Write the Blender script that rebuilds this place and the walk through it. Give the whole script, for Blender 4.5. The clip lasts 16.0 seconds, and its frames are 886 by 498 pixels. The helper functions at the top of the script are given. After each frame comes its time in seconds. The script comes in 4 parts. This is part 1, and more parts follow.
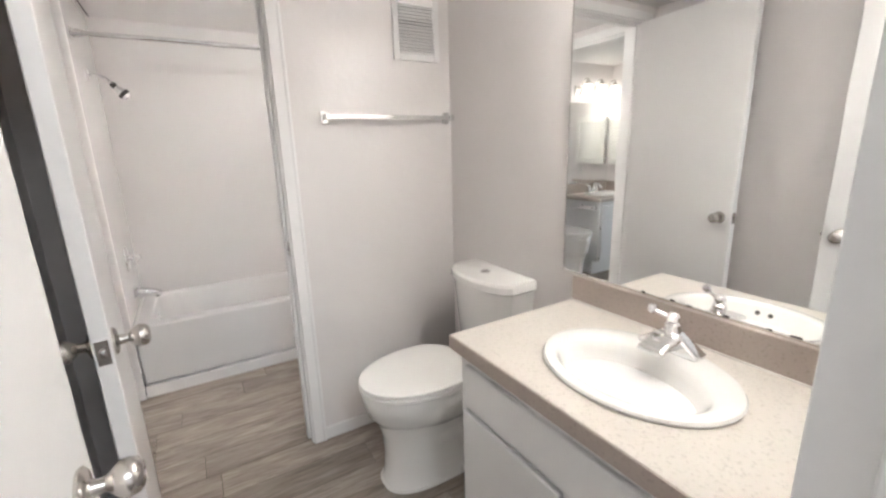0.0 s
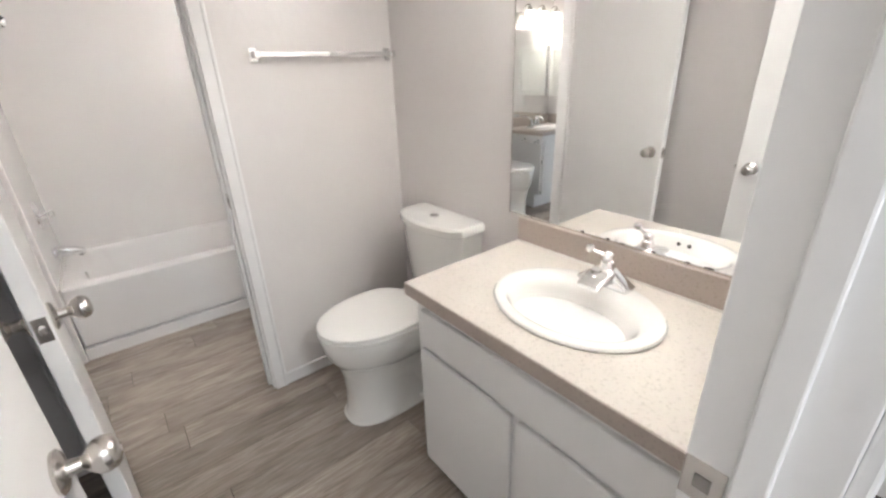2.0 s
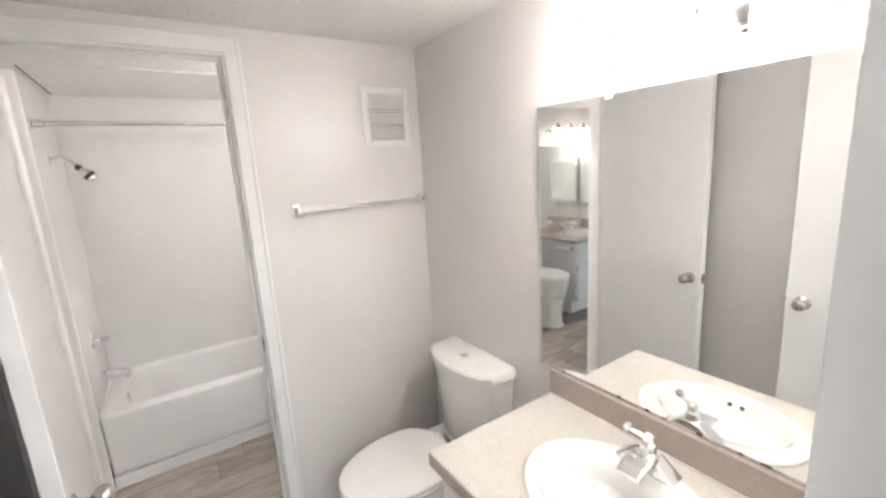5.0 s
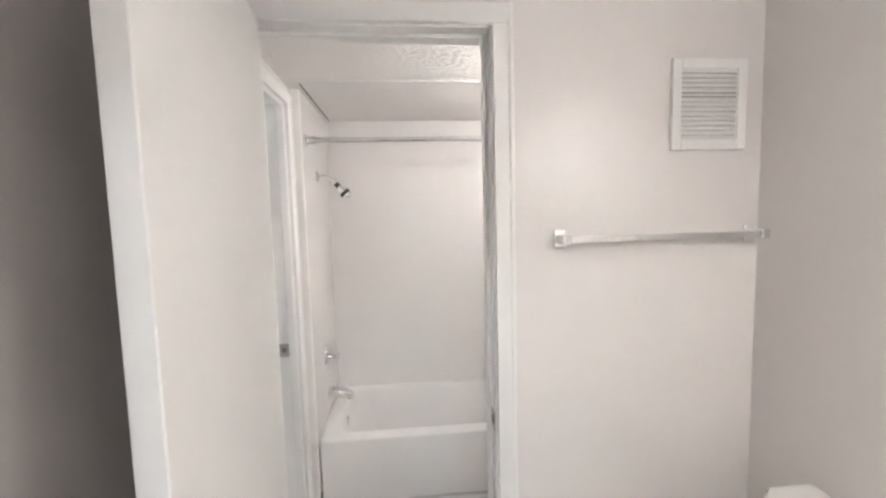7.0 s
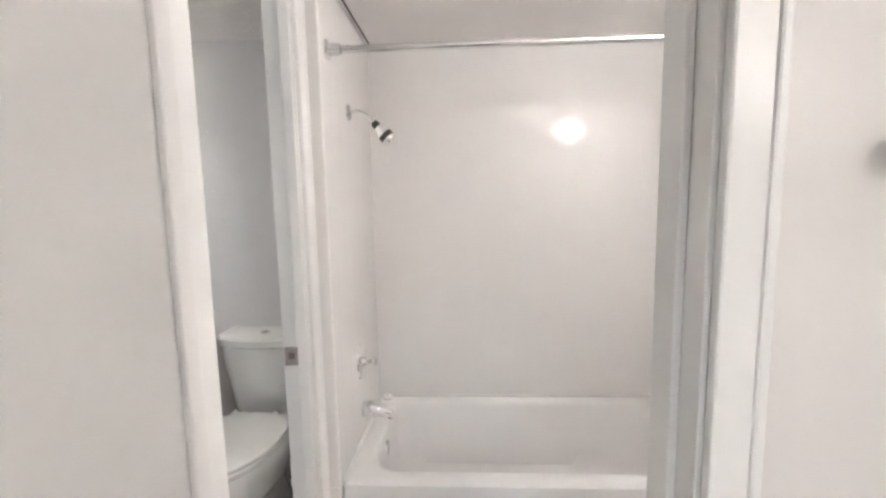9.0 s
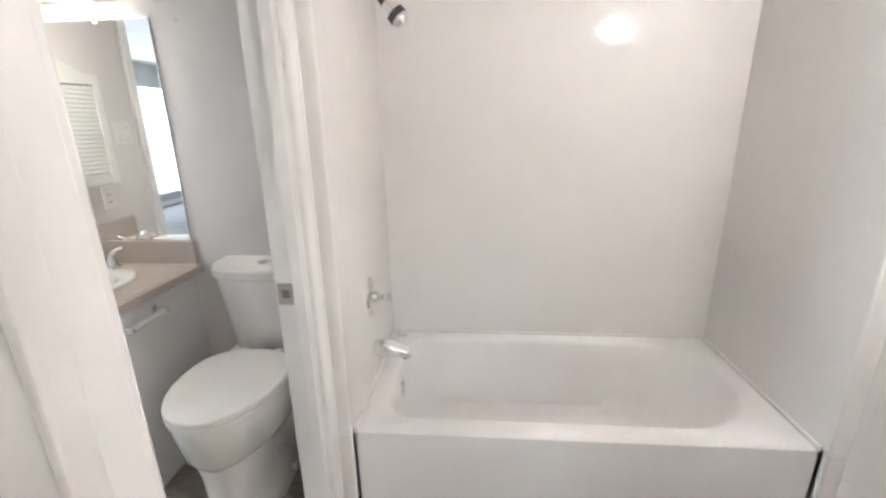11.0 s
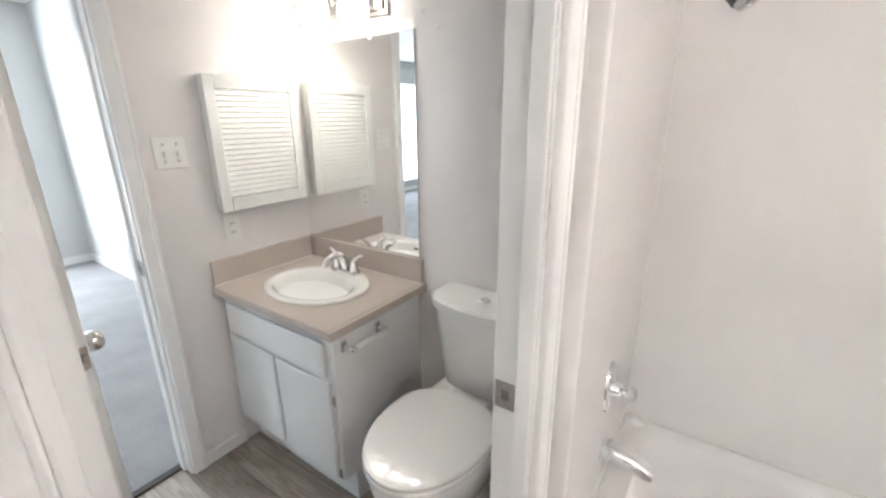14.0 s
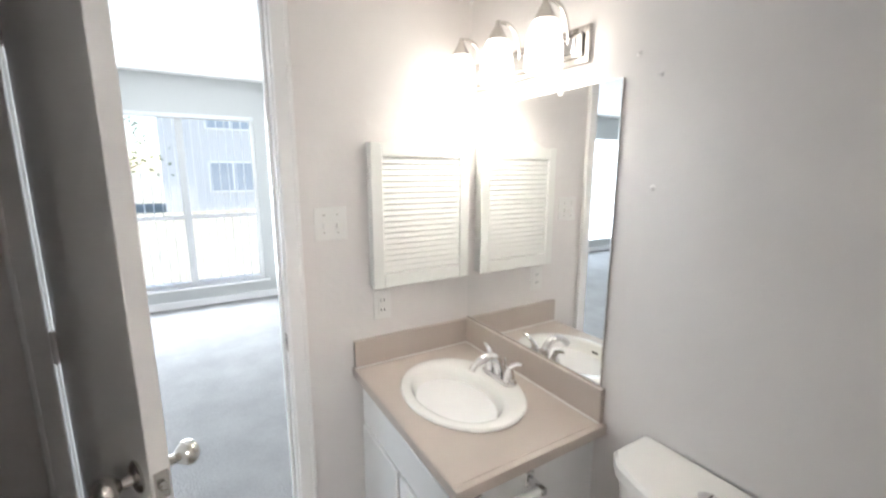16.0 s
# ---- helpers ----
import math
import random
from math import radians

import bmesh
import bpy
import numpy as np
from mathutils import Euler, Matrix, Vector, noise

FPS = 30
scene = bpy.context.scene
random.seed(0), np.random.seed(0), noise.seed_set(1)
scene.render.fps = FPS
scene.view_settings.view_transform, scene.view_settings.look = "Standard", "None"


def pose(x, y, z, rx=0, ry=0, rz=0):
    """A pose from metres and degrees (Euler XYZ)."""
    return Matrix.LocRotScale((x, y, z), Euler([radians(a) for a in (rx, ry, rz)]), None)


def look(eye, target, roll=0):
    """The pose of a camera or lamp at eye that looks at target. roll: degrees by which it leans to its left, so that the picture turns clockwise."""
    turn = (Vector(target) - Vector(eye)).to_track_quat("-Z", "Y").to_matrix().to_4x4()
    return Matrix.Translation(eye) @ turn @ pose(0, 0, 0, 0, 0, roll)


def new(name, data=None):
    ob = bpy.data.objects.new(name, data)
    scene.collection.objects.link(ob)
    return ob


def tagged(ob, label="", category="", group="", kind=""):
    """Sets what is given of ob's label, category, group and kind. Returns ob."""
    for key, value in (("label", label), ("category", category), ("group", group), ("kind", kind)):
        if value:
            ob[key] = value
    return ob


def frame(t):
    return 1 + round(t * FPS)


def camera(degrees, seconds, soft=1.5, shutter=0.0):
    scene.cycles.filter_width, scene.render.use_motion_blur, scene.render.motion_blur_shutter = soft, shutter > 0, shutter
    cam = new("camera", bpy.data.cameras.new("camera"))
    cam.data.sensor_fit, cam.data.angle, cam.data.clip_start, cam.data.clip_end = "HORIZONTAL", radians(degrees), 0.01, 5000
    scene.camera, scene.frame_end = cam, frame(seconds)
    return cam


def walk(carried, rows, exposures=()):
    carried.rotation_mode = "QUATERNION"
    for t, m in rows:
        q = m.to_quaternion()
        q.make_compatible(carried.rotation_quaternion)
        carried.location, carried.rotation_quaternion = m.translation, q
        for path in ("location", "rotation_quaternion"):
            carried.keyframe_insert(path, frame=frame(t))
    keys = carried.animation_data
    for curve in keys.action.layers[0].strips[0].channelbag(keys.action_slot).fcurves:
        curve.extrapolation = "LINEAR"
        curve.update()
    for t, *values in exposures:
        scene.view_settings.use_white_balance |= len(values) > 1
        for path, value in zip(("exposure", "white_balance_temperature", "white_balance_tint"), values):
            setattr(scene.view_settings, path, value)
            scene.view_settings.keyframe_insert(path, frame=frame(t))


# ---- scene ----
LAMP, LAMP_SMALL, BULB_LAMP, BULB_SMALL, TUB_LAMP, WINDOW_WATTS, HALL_WATTS = 3.9, 0.72, 4.0, 7.0, 40.0, 17.0, 5.5
EXPOSURES = [(0, 3.08), (5.5, 3.2), (7.5, 3.08), (9.5, 3.1), (12.5, 3.22), (14.5, 3.25), (16, 3.38)]
cam = camera(93.2, 16.0, 2.5)
PATH = [
    (0, (0.186, 0.163, 1.323), (1.173, 1.838, 0.853), -1.8),
    (0.5, (0.18, 0.19, 1.295), (1.226, 1.779, 0.679), -1.7),
    (1, (0.179, 0.19, 1.289), (1.252, 1.715, 0.568), -1.9),
    (1.5, (0.2, 0.172, 1.303), (1.286, 1.673, 0.552), -2.3),
    (2, (0.167, 0.165, 1.374), (1.302, 1.618, 0.597), -2.1),
    (2.5, (0.201, 0.133, 1.411), (1.322, 1.61, 0.66), -2.6),
    (3, (0.168, 0.134, 1.48), (1.328, 1.588, 0.746), -2.3),
    (3.2, (0.177, 0.122, 1.488), (1.334, 1.59, 0.777), -2.5),
    (5.3, (0.254, 0.216, 1.608), (1.257, 1.916, 1.283), -2.6),
    (5.5, (0.258, 0.236, 1.592), (1.129, 2.013, 1.301), -2.5),
    (6, (0.259, 0.381, 1.574), (0.862, 2.274, 1.341), -2.2),
    (6.5, (0.249, 0.584, 1.582), (0.638, 2.536, 1.381), -2.0),
    (7, (0.253, 0.795, 1.539), (0.439, 2.778, 1.367), -1.5),
    (7.5, (0.293, 0.991, 1.508), (0.358, 2.983, 1.336), -1.3),
    (8, (0.303, 1.189, 1.483), (0.288, 3.181, 1.307), -1.2),
    (8.5, (0.27, 1.365, 1.461), (0.2, 3.354, 1.267), -1.2),
    (9, (0.239, 1.484, 1.407), (0.139, 3.469, 1.179), -1.1),
    (9.5, (0.235, 1.581, 1.356), (0.104, 3.554, 1.057), -1.0),
    (9.7, (0.236, 1.605, 1.336), (0.098, 3.57, 0.989), -0.9),
    (11.8, (0.144, 1.887, 1.355), (-0.064, 3.778, 0.738), -1.2),
    (12, (0.136, 1.926, 1.358), (-0.157, 3.804, 0.736), -1.2),
    (12.5, (0.092, 2.007, 1.359), (-0.41, 3.841, 0.74), -1.0),
    (13, (0.041, 2.061, 1.384), (-0.692, 3.81, 0.748), -0.9),
    (13.5, (0.019, 2.067, 1.413), (-0.926, 3.714, 0.786), -0.7),
    (14, (-0.01, 2.102, 1.443), (-1.104, 3.667, 0.846), -0.5),
    (14.5, (-0.041, 2.192, 1.46), (-1.292, 3.654, 0.916), -0.5),
    (15, (-0.076, 2.28, 1.479), (-1.476, 3.62, 0.982), -0.3),
    (15.5, (-0.148, 2.353, 1.487), (-1.712, 3.521, 1.052), -0.1),
    (16, (-0.291, 2.416, 1.509), (-1.981, 3.421, 1.142), 0.1),
]
walk(cam, [(t, look(eye, target, roll)) for t, eye, target, roll in PATH], EXPOSURES)

# ---- world and daylight ----
SUN_EL, SUN_AZ = 50.0, 5.0
world = bpy.data.worlds.new("sky")
scene.world = world
world.use_nodes = True
wn = world.node_tree.nodes
sky = wn.new("ShaderNodeTexSky")
sky.sky_type, sky.sun_disc = "NISHITA", False
sky.sun_elevation, sky.sun_rotation = radians(SUN_EL), radians(SUN_AZ)
world.node_tree.links.new(sky.outputs[0], wn["Background"].inputs[0])
wn["Background"].inputs[1].default_value = 0.06
sun = new("sun", bpy.data.lights.new("sun", "SUN"))
sun.data.energy, sun.data.angle, sun.data.color = 2.0, radians(0.5), (1, 0.95, 0.88)
sun.matrix_world = look((0, 0, 20), (-20 * math.sin(radians(SUN_AZ)) / math.tan(radians(SUN_EL)), -20 * math.cos(radians(SUN_AZ)) / math.tan(radians(SUN_EL)), 0))


def area_light(name, eye, target, sx, sy, watts, colour):
    lamp = bpy.data.lights.new(name, "AREA")
    lamp.shape, lamp.size, lamp.size_y, lamp.energy, lamp.color = "RECTANGLE", sx, sy, watts, colour
    ob = new(name, lamp)
    ob.matrix_world = look(eye, target)
    return ob


area_light("window_daylight", (-5.5, 2.2, 1.16), (0, 2.2, 1.16), 1.9, 1.8, WINDOW_WATTS, (0.80, 0.90, 1.0))
area_light("window_daylight", (-5.5, -1.8, 1.16), (0, -1.8, 1.16), 1.8, 1.8, WINDOW_WATTS * 0.5, (0.72, 0.86, 1.0))
# added fill out of view: brightens the hall so it bounces through the entry
area_light("hall_fill_light", (0.4, -1.1, 2.44), (0.4, -1.101, 0), 0.5, 0.5, HALL_WATTS, (0.86, 0.93, 1.0))


# ---- materials ----
def mat(name, base, rough=0.5, metal=0.0, vary=0.06, scale=3.0, bump=0.0, bump_scale=60.0, bump_detail=3.0, coat=0.0, spec=0.5, rand=0.0):
    """Paint, plaster, enamel or metal: two scales of tone, roughness change and fine relief."""
    m = bpy.data.materials.new(name)
    m.use_nodes = True
    n, l = m.node_tree.nodes, m.node_tree.links
    b = n["Principled BSDF"]
    tc = n.new("ShaderNodeTexCoord")
    big, fine = n.new("ShaderNodeTexNoise"), n.new("ShaderNodeTexNoise")
    big.inputs["Scale"].default_value, big.inputs["Detail"].default_value = scale, 4
    fine.inputs["Scale"].default_value, fine.inputs["Detail"].default_value = bump_scale, bump_detail
    for t in (big, fine):
        l.new(tc.outputs["Object"], t.inputs["Vector"])
    mix = n.new("ShaderNodeMixRGB")
    mix.inputs[1].default_value = (*[c * (1 - vary) for c in base], 1)
    mix.inputs[2].default_value = (*[min(1, c * (1 + vary)) for c in base], 1)
    blend = n.new("ShaderNodeMath")
    blend.operation = "MULTIPLY_ADD"
    blend.inputs[1].default_value, blend.inputs[2].default_value = 0.35, 0.0
    l.new(fine.outputs[0], blend.inputs[0])
    add = n.new("ShaderNodeMath")
    add.operation = "MULTIPLY_ADD"
    add.inputs[1].default_value = 0.65
    l.new(big.outputs[0], add.inputs[0])
    l.new(blend.outputs[0], add.inputs[2])
    l.new(add.outputs[0], mix.inputs[0])
    l.new(mix.outputs[0], b.inputs["Base Color"])
    rr_ = n.new("ShaderNodeMapRange")
    rr_.inputs[3].default_value, rr_.inputs[4].default_value = max(0.02, rough * 0.85), min(1, rough * 1.15)
    l.new(big.outputs[0], rr_.inputs[0])
    l.new(rr_.outputs[0], b.inputs["Roughness"])
    b.inputs["Metallic"].default_value = metal
    b.inputs["Specular IOR Level"].default_value = spec
    b.inputs["Coat Weight"].default_value = coat
    if bump:
        bp = n.new("ShaderNodeBump")
        bp.inputs["Strength"].default_value, bp.inputs["Distance"].default_value = bump, 0.01
        l.new(fine.outputs[0], bp.inputs["Height"])
        l.new(bp.outputs[0], b.inputs["Normal"])
    return m


def wood_plank(name):
    m = bpy.data.materials.new(name)
    m.use_nodes = True
    n, l = m.node_tree.nodes, m.node_tree.links
    b = n["Principled BSDF"]
    tc, info = n.new("ShaderNodeTexCoord"), n.new("ShaderNodeObjectInfo")
    shift = n.new("ShaderNodeVectorMath")
    shift.operation = "MULTIPLY_ADD"
    shift.inputs[1].default_value = (9.0, 7.0, 3.0)
    l.new(info.outputs["Random"], shift.inputs[0])
    l.new(tc.outputs["Object"], shift.inputs[2])
    mp = n.new("ShaderNodeMapping")
    mp.inputs["Scale"].default_value = (1.6, 17.0, 1.0)
    l.new(shift.outputs[0], mp.inputs[0])
    grain, cath = n.new("ShaderNodeTexNoise"), n.new("ShaderNodeTexNoise")
    grain.inputs["Scale"].default_value, grain.inputs["Detail"].default_value, grain.inputs["Distortion"].default_value = 3.2, 8, 1.6
    l.new(mp.outputs[0], grain.inputs["Vector"])
    mp2 = n.new("ShaderNodeMapping")
    mp2.inputs["Scale"].default_value = (1.2, 5.0, 1.0)
    l.new(shift.outputs[0], mp2.inputs[0])
    cath.inputs["Scale"].default_value, cath.inputs["Detail"].default_value, cath.inputs["Distortion"].default_value = 2.5, 4, 0.8
    l.new(mp2.outputs[0], cath.inputs["Vector"])
    half = n.new("ShaderNodeMixRGB")
    half.inputs[0].default_value = 0.45
    l.new(grain.outputs[0], half.inputs[1])
    l.new(cath.outputs[0], half.inputs[2])
    ramp = n.new("ShaderNodeValToRGB")
    e = ramp.color_ramp.elements
    e[0].position, e[0].color = 0.32, (0.185, 0.150, 0.123, 1)
    e[1].position, e[1].color = 0.68, (0.47, 0.405, 0.35, 1)
    mid = e.new(0.5)
    mid.color = (0.325, 0.272, 0.228, 1)
    l.new(half.outputs[0], ramp.inputs[0])
    tone = n.new("ShaderNodeHueSaturation")
    val = n.new("ShaderNodeMapRange")
    val.inputs[3].default_value, val.inputs[4].default_value = 0.82, 1.18
    l.new(info.outputs["Random"], val.inputs[0])
    l.new(val.outputs[0], tone.inputs["Value"])
    l.new(ramp.outputs[0], tone.inputs["Color"])
    l.new(tone.outputs[0], b.inputs["Base Color"])
    b.inputs["Roughness"].default_value = 0.48
    bp = n.new("ShaderNodeBump")
    bp.inputs["Strength"].default_value, bp.inputs["Distance"].default_value = 0.15, 0.004
    l.new(grain.outputs[0], bp.inputs["Height"])
    l.new(bp.outputs[0], b.inputs["Normal"])
    return m


def speckle(name, base, dark, rough):
    """Laminate with a fine fleck."""
    m = mat(name, base, rough, vary=0.08, scale=5, bump=0.02, bump_scale=120)
    n, l = m.node_tree.nodes, m.node_tree.links
    b = n["Principled BSDF"]
    src = b.inputs["Base Color"].links[0].from_socket
    v = n.new("ShaderNodeTexNoise")
    v.inputs["Scale"].default_value, v.inputs["Detail"].default_value = 130, 5
    l.new(n["Texture Coordinate"].outputs["Object"], v.inputs["Vector"])
    r = n.new("ShaderNodeValToRGB")
    r.color_ramp.elements[0].position, r.color_ramp.elements[1].position = 0.55, 0.68
    l.new(v.outputs[0], r.inputs[0])
    mx = n.new("ShaderNodeMixRGB")
    mx.inputs[2].default_value = (*dark, 1)
    fac = n.new("ShaderNodeMath")
    fac.operation = "MULTIPLY"
    fac.inputs[1].default_value = 0.45
    l.new(r.outputs[0], fac.inputs[0])
    l.new(fac.outputs[0], mx.inputs[0])
    l.new(src, mx.inputs[1])
    l.new(mx.outputs[0], b.inputs["Base Color"])
    return m


def surround_mat(name):
    """Glossy moulded panel with a shallow square tile relief."""
    m = mat(name, (0.82, 0.795, 0.775), 0.12, vary=0.02, scale=2, spec=0.3)
    n, l = m.node_tree.nodes, m.node_tree.links
    b = n["Principled BSDF"]
    tc = n["Texture Coordinate"]
    sep, add = n.new("ShaderNodeSeparateXYZ"), n.new("ShaderNodeMath")
    l.new(tc.outputs["Object"], sep.inputs[0])
    l.new(sep.outputs[0], add.inputs[0])
    l.new(sep.outputs[1], add.inputs[1])
    com = n.new("ShaderNodeCombineXYZ")
    l.new(add.outputs[0], com.inputs[0])
    l.new(sep.outputs[2], com.inputs[1])
    br = n.new("ShaderNodeTexBrick")
    br.offset = 0.0
    br.inputs["Scale"].default_value = 1.0
    br.inputs["Mortar Size"].default_value, br.inputs["Mortar Smooth"].default_value = 0.0025, 1.0
    br.inputs["Brick Width"].default_value = br.inputs["Row Height"].default_value = 0.108
    br.inputs["Color1"].default_value = br.inputs["Color2"].default_value = (1, 1, 1, 1)
    br.inputs["Mortar"].default_value = (0, 0, 0, 1)
    l.new(com.outputs[0], br.inputs["Vector"])
    bp = n.new("ShaderNodeBump")
    bp.inputs["Strength"].default_value, bp.inputs["Distance"].default_value = 0.22, 0.002
    l.new(br.outputs[0], bp.inputs["Height"])
    wob = n.new("ShaderNodeTexNoise")
    wob.inputs["Scale"].default_value = 5
    bp2 = n.new("ShaderNodeBump")
    bp2.inputs["Strength"].default_value, bp2.inputs["Distance"].default_value = 0.05, 0.01
    l.new(tc.outputs["Object"], wob.inputs["Vector"])
    l.new(wob.outputs[0], bp2.inputs["Height"])
    l.new(bp.outputs[0], bp2.inputs["Normal"])
    l.new(bp2.outputs[0], b.inputs["Normal"])
    return m


def glow(name, colour, strength):
    m = bpy.data.materials.new(name)
    m.use_nodes = True
    b = m.node_tree.nodes["Principled BSDF"]
    b.inputs["Base Color"].default_value = (0.9, 0.9, 0.88, 1)
    b.inputs["Roughness"].default_value = 0.25
    b.inputs["Emission Color"].default_value = (*colour, 1)
    b.inputs["Emission Strength"].default_value = strength
    return m


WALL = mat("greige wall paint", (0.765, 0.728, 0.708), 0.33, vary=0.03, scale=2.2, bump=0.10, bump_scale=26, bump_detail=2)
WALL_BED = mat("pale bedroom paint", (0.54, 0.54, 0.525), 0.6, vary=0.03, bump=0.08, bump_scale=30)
TRIM = mat("white trim paint", (0.84, 0.825, 0.81), 0.30, vary=0.03, scale=4, bump=0.05, bump_scale=35)
DOOR = mat("white door paint", (0.83, 0.815, 0.80), 0.38, vary=0.03, scale=2.5, bump=0.05, bump_scale=45)
CEIL = mat("textured ceiling", (0.85, 0.825, 0.80), 0.8, vary=0.05, bump=0.9, bump_scale=38, bump_detail=5)
PANEL = mat("smooth ceiling panel", (0.80, 0.775, 0.755), 0.35, vary=0.02)
SURROUND = surround_mat("moulded tub surround")
ENAMEL = mat("white tub enamel", (0.83, 0.81, 0.795), 0.30, vary=0.008, scale=3)
CHINA = mat("white vitreous china", (0.86, 0.845, 0.815), 0.09, vary=0.015, scale=4, coat=0.4)
CHINA_SEAT = mat("white seat plastic", (0.86, 0.84, 0.81), 0.07, vary=0.015)
CABINET = mat("white cabinet paint", (0.84, 0.83, 0.82), 0.32, vary=0.03, scale=5, bump=0.05, bump_scale=30)
LOUVER = mat("white louver paint", (0.83, 0.825, 0.79), 0.35, vary=0.02)
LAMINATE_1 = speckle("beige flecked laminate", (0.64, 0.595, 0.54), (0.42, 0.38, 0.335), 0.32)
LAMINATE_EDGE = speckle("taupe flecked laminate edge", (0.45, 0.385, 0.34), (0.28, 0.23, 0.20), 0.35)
LAMINATE_2 = mat("plain taupe laminate", (0.52, 0.45, 0.40), 0.33, vary=0.04, scale=6, bump=0.02, bump_scale=150)
CHROME = mat("chrome", (0.80, 0.80, 0.80), 0.09, 1.0, vary=0.02)
SATIN = mat("satin nickel", (0.62, 0.59, 0.56), 0.24, 1.0, vary=0.05)
RUBBER = mat("dark rubber", (0.05, 0.045, 0.04), 0.45)
DUCT = mat("grey duct lining", (0.22, 0.20, 0.19), 0.8)
DARK = mat("dark gap", (0.06, 0.05, 0.045), 0.8)
PLASTIC = mat("white plastic", (0.80, 0.785, 0.76), 0.3, vary=0.02)
CAULK = mat("white caulk", (0.75, 0.73, 0.70), 0.5)
PLANK = wood_plank("grey brown vinyl plank")
HALLFLOOR = mat("dark hall floor", (0.10, 0.085, 0.075), 0.6, vary=0.3, scale=6, bump=0.2)
SUBFLOOR = mat("plank joint", (0.07, 0.055, 0.045), 0.8)
CARPET = mat("pale grey carpet", (0.31, 0.30, 0.297), 0.95, vary=0.38, scale=4, bump=1.0, bump_scale=110, bump_detail=6, spec=0.1)
SHADE = glow("lit frosted glass", (1.0, 0.972, 0.955), LAMP)
SHADE_SMALL = glow("lit frosted glass, small bathroom", (1.0, 0.945, 0.87), LAMP_SMALL)
BULB = glow("lit bulb", (1.0, 0.972, 0.955), BULB_LAMP)
BULB_WARM = glow("lit bulb, small bathroom", (1.0, 0.955, 0.91), BULB_SMALL)
SHADE_TUB = glow("lit frosted globe glass", (1.0, 0.972, 0.965), TUB_LAMP)
GRASS = mat("dry lawn and paving", (0.20, 0.20, 0.17), 0.9, vary=0.3, scale=2, bump=0.5, bump_scale=30)
STUCCO = mat("pale stucco", (0.62, 0.61, 0.60), 0.8, vary=0.05, bump=0.2)
PANE_FAR = mat("far window pane", (0.34, 0.38, 0.43), 0.1, vary=0.1)
BARK = mat("bark", (0.14, 0.10, 0.07), 0.9, vary=0.3, bump=0.5)
LEAF = mat("leaf", (0.12, 0.16, 0.08), 0.6, vary=0.3, scale=4)
VANE = mat("white blind vane", (0.74, 0.75, 0.76), 0.5, vary=0.02)

MIRROR = bpy.data.materials.new("mirror")
MIRROR.use_nodes = True
mb = MIRROR.node_tree.nodes["Principled BSDF"]
mb.inputs["Metallic"].default_value, mb.inputs["Roughness"].default_value = 1.0, 0.004
mb.inputs["Base Color"].default_value = (0.95, 0.955, 0.95, 1)
GLASS = bpy.data.materials.new("window glass")
GLASS.use_nodes = True
gb = GLASS.node_tree.nodes["Principled BSDF"]
gb.inputs["Transmission Weight"].default_value, gb.inputs["Roughness"].default_value, gb.inputs["IOR"].default_value = 1.0, 0.0, 1.05


# ---- mesh helpers ----
def link(name, bm, material, smooth=False, bevel=0.0, seg=2):
    me = bpy.data.meshes.new(name)
    bmesh.ops.recalc_face_normals(bm, faces=bm.faces)
    bm.to_mesh(me)
    bm.free()
    me.materials.append(material)
    ob = new(name, me)
    if smooth:
        for p in me.polygons:
            p.use_smooth = True
        me.set_sharp_from_angle(angle=radians(38))
    if bevel:
        mod = ob.modifiers.new("edge", "BEVEL")
        mod.width, mod.segments, mod.limit_method = bevel, seg, "ANGLE"
    return ob


def part(name, bm, material, parent, label="", smooth=False, bevel=0.0, seg=2):
    ob = link(name, bm, material, smooth, bevel, seg)
    ob.parent = parent
    if label:
        tagged(ob, label)
    return ob


def box(*spans):
    """One mesh of boxes, each given as x0, x1, y0, y1, z0, z1."""
    bm = bmesh.new()
    for x0, x1, y0, y1, z0, z1 in spans:
        v = [bm.verts.new((x, y, z)) for x in (x0, x1) for y in (y0, y1) for z in (z0, z1)]
        for f in ((0, 1, 3, 2), (4, 6, 7, 5), (0, 4, 5, 1), (2, 3, 7, 6), (0, 2, 6, 4), (1, 5, 7, 3)):
            bm.faces.new([v[i] for i in f])
    return bm


def loft(rings, cap0=True, cap1=True, bm=None):
    bm = bm or bmesh.new()
    rows = [[bm.verts.new(p) for p in r] for r in rings]
    n = len(rows[0])
    for a, b in zip(rows, rows[1:]):
        for i in range(n):
            bm.faces.new((a[i], a[(i + 1) % n], b[(i + 1) % n], b[i]))
    if cap0:
        bm.faces.new(rows[0][::-1])
    if cap1:
        bm.faces.new(rows[-1])
    return bm


def lathe(profile, n=24, axis="z", at=(0, 0, 0), bm=None, cap=True):
    """A turned shape from (radius, height) pairs."""
    rings = []
    for r, h in profile:
        ring = []
        for i in range(n):
            a = 2 * math.pi * i / n
            c, s = max(r, 1e-4) * math.cos(a), max(r, 1e-4) * math.sin(a)
            p = {"z": (c, s, h), "x": (h, c, s), "y": (c, h, s)}[axis]
            ring.append((p[0] + at[0], p[1] + at[1], p[2] + at[2]))
        rings.append(ring)
    return loft(rings, cap, cap, bm)


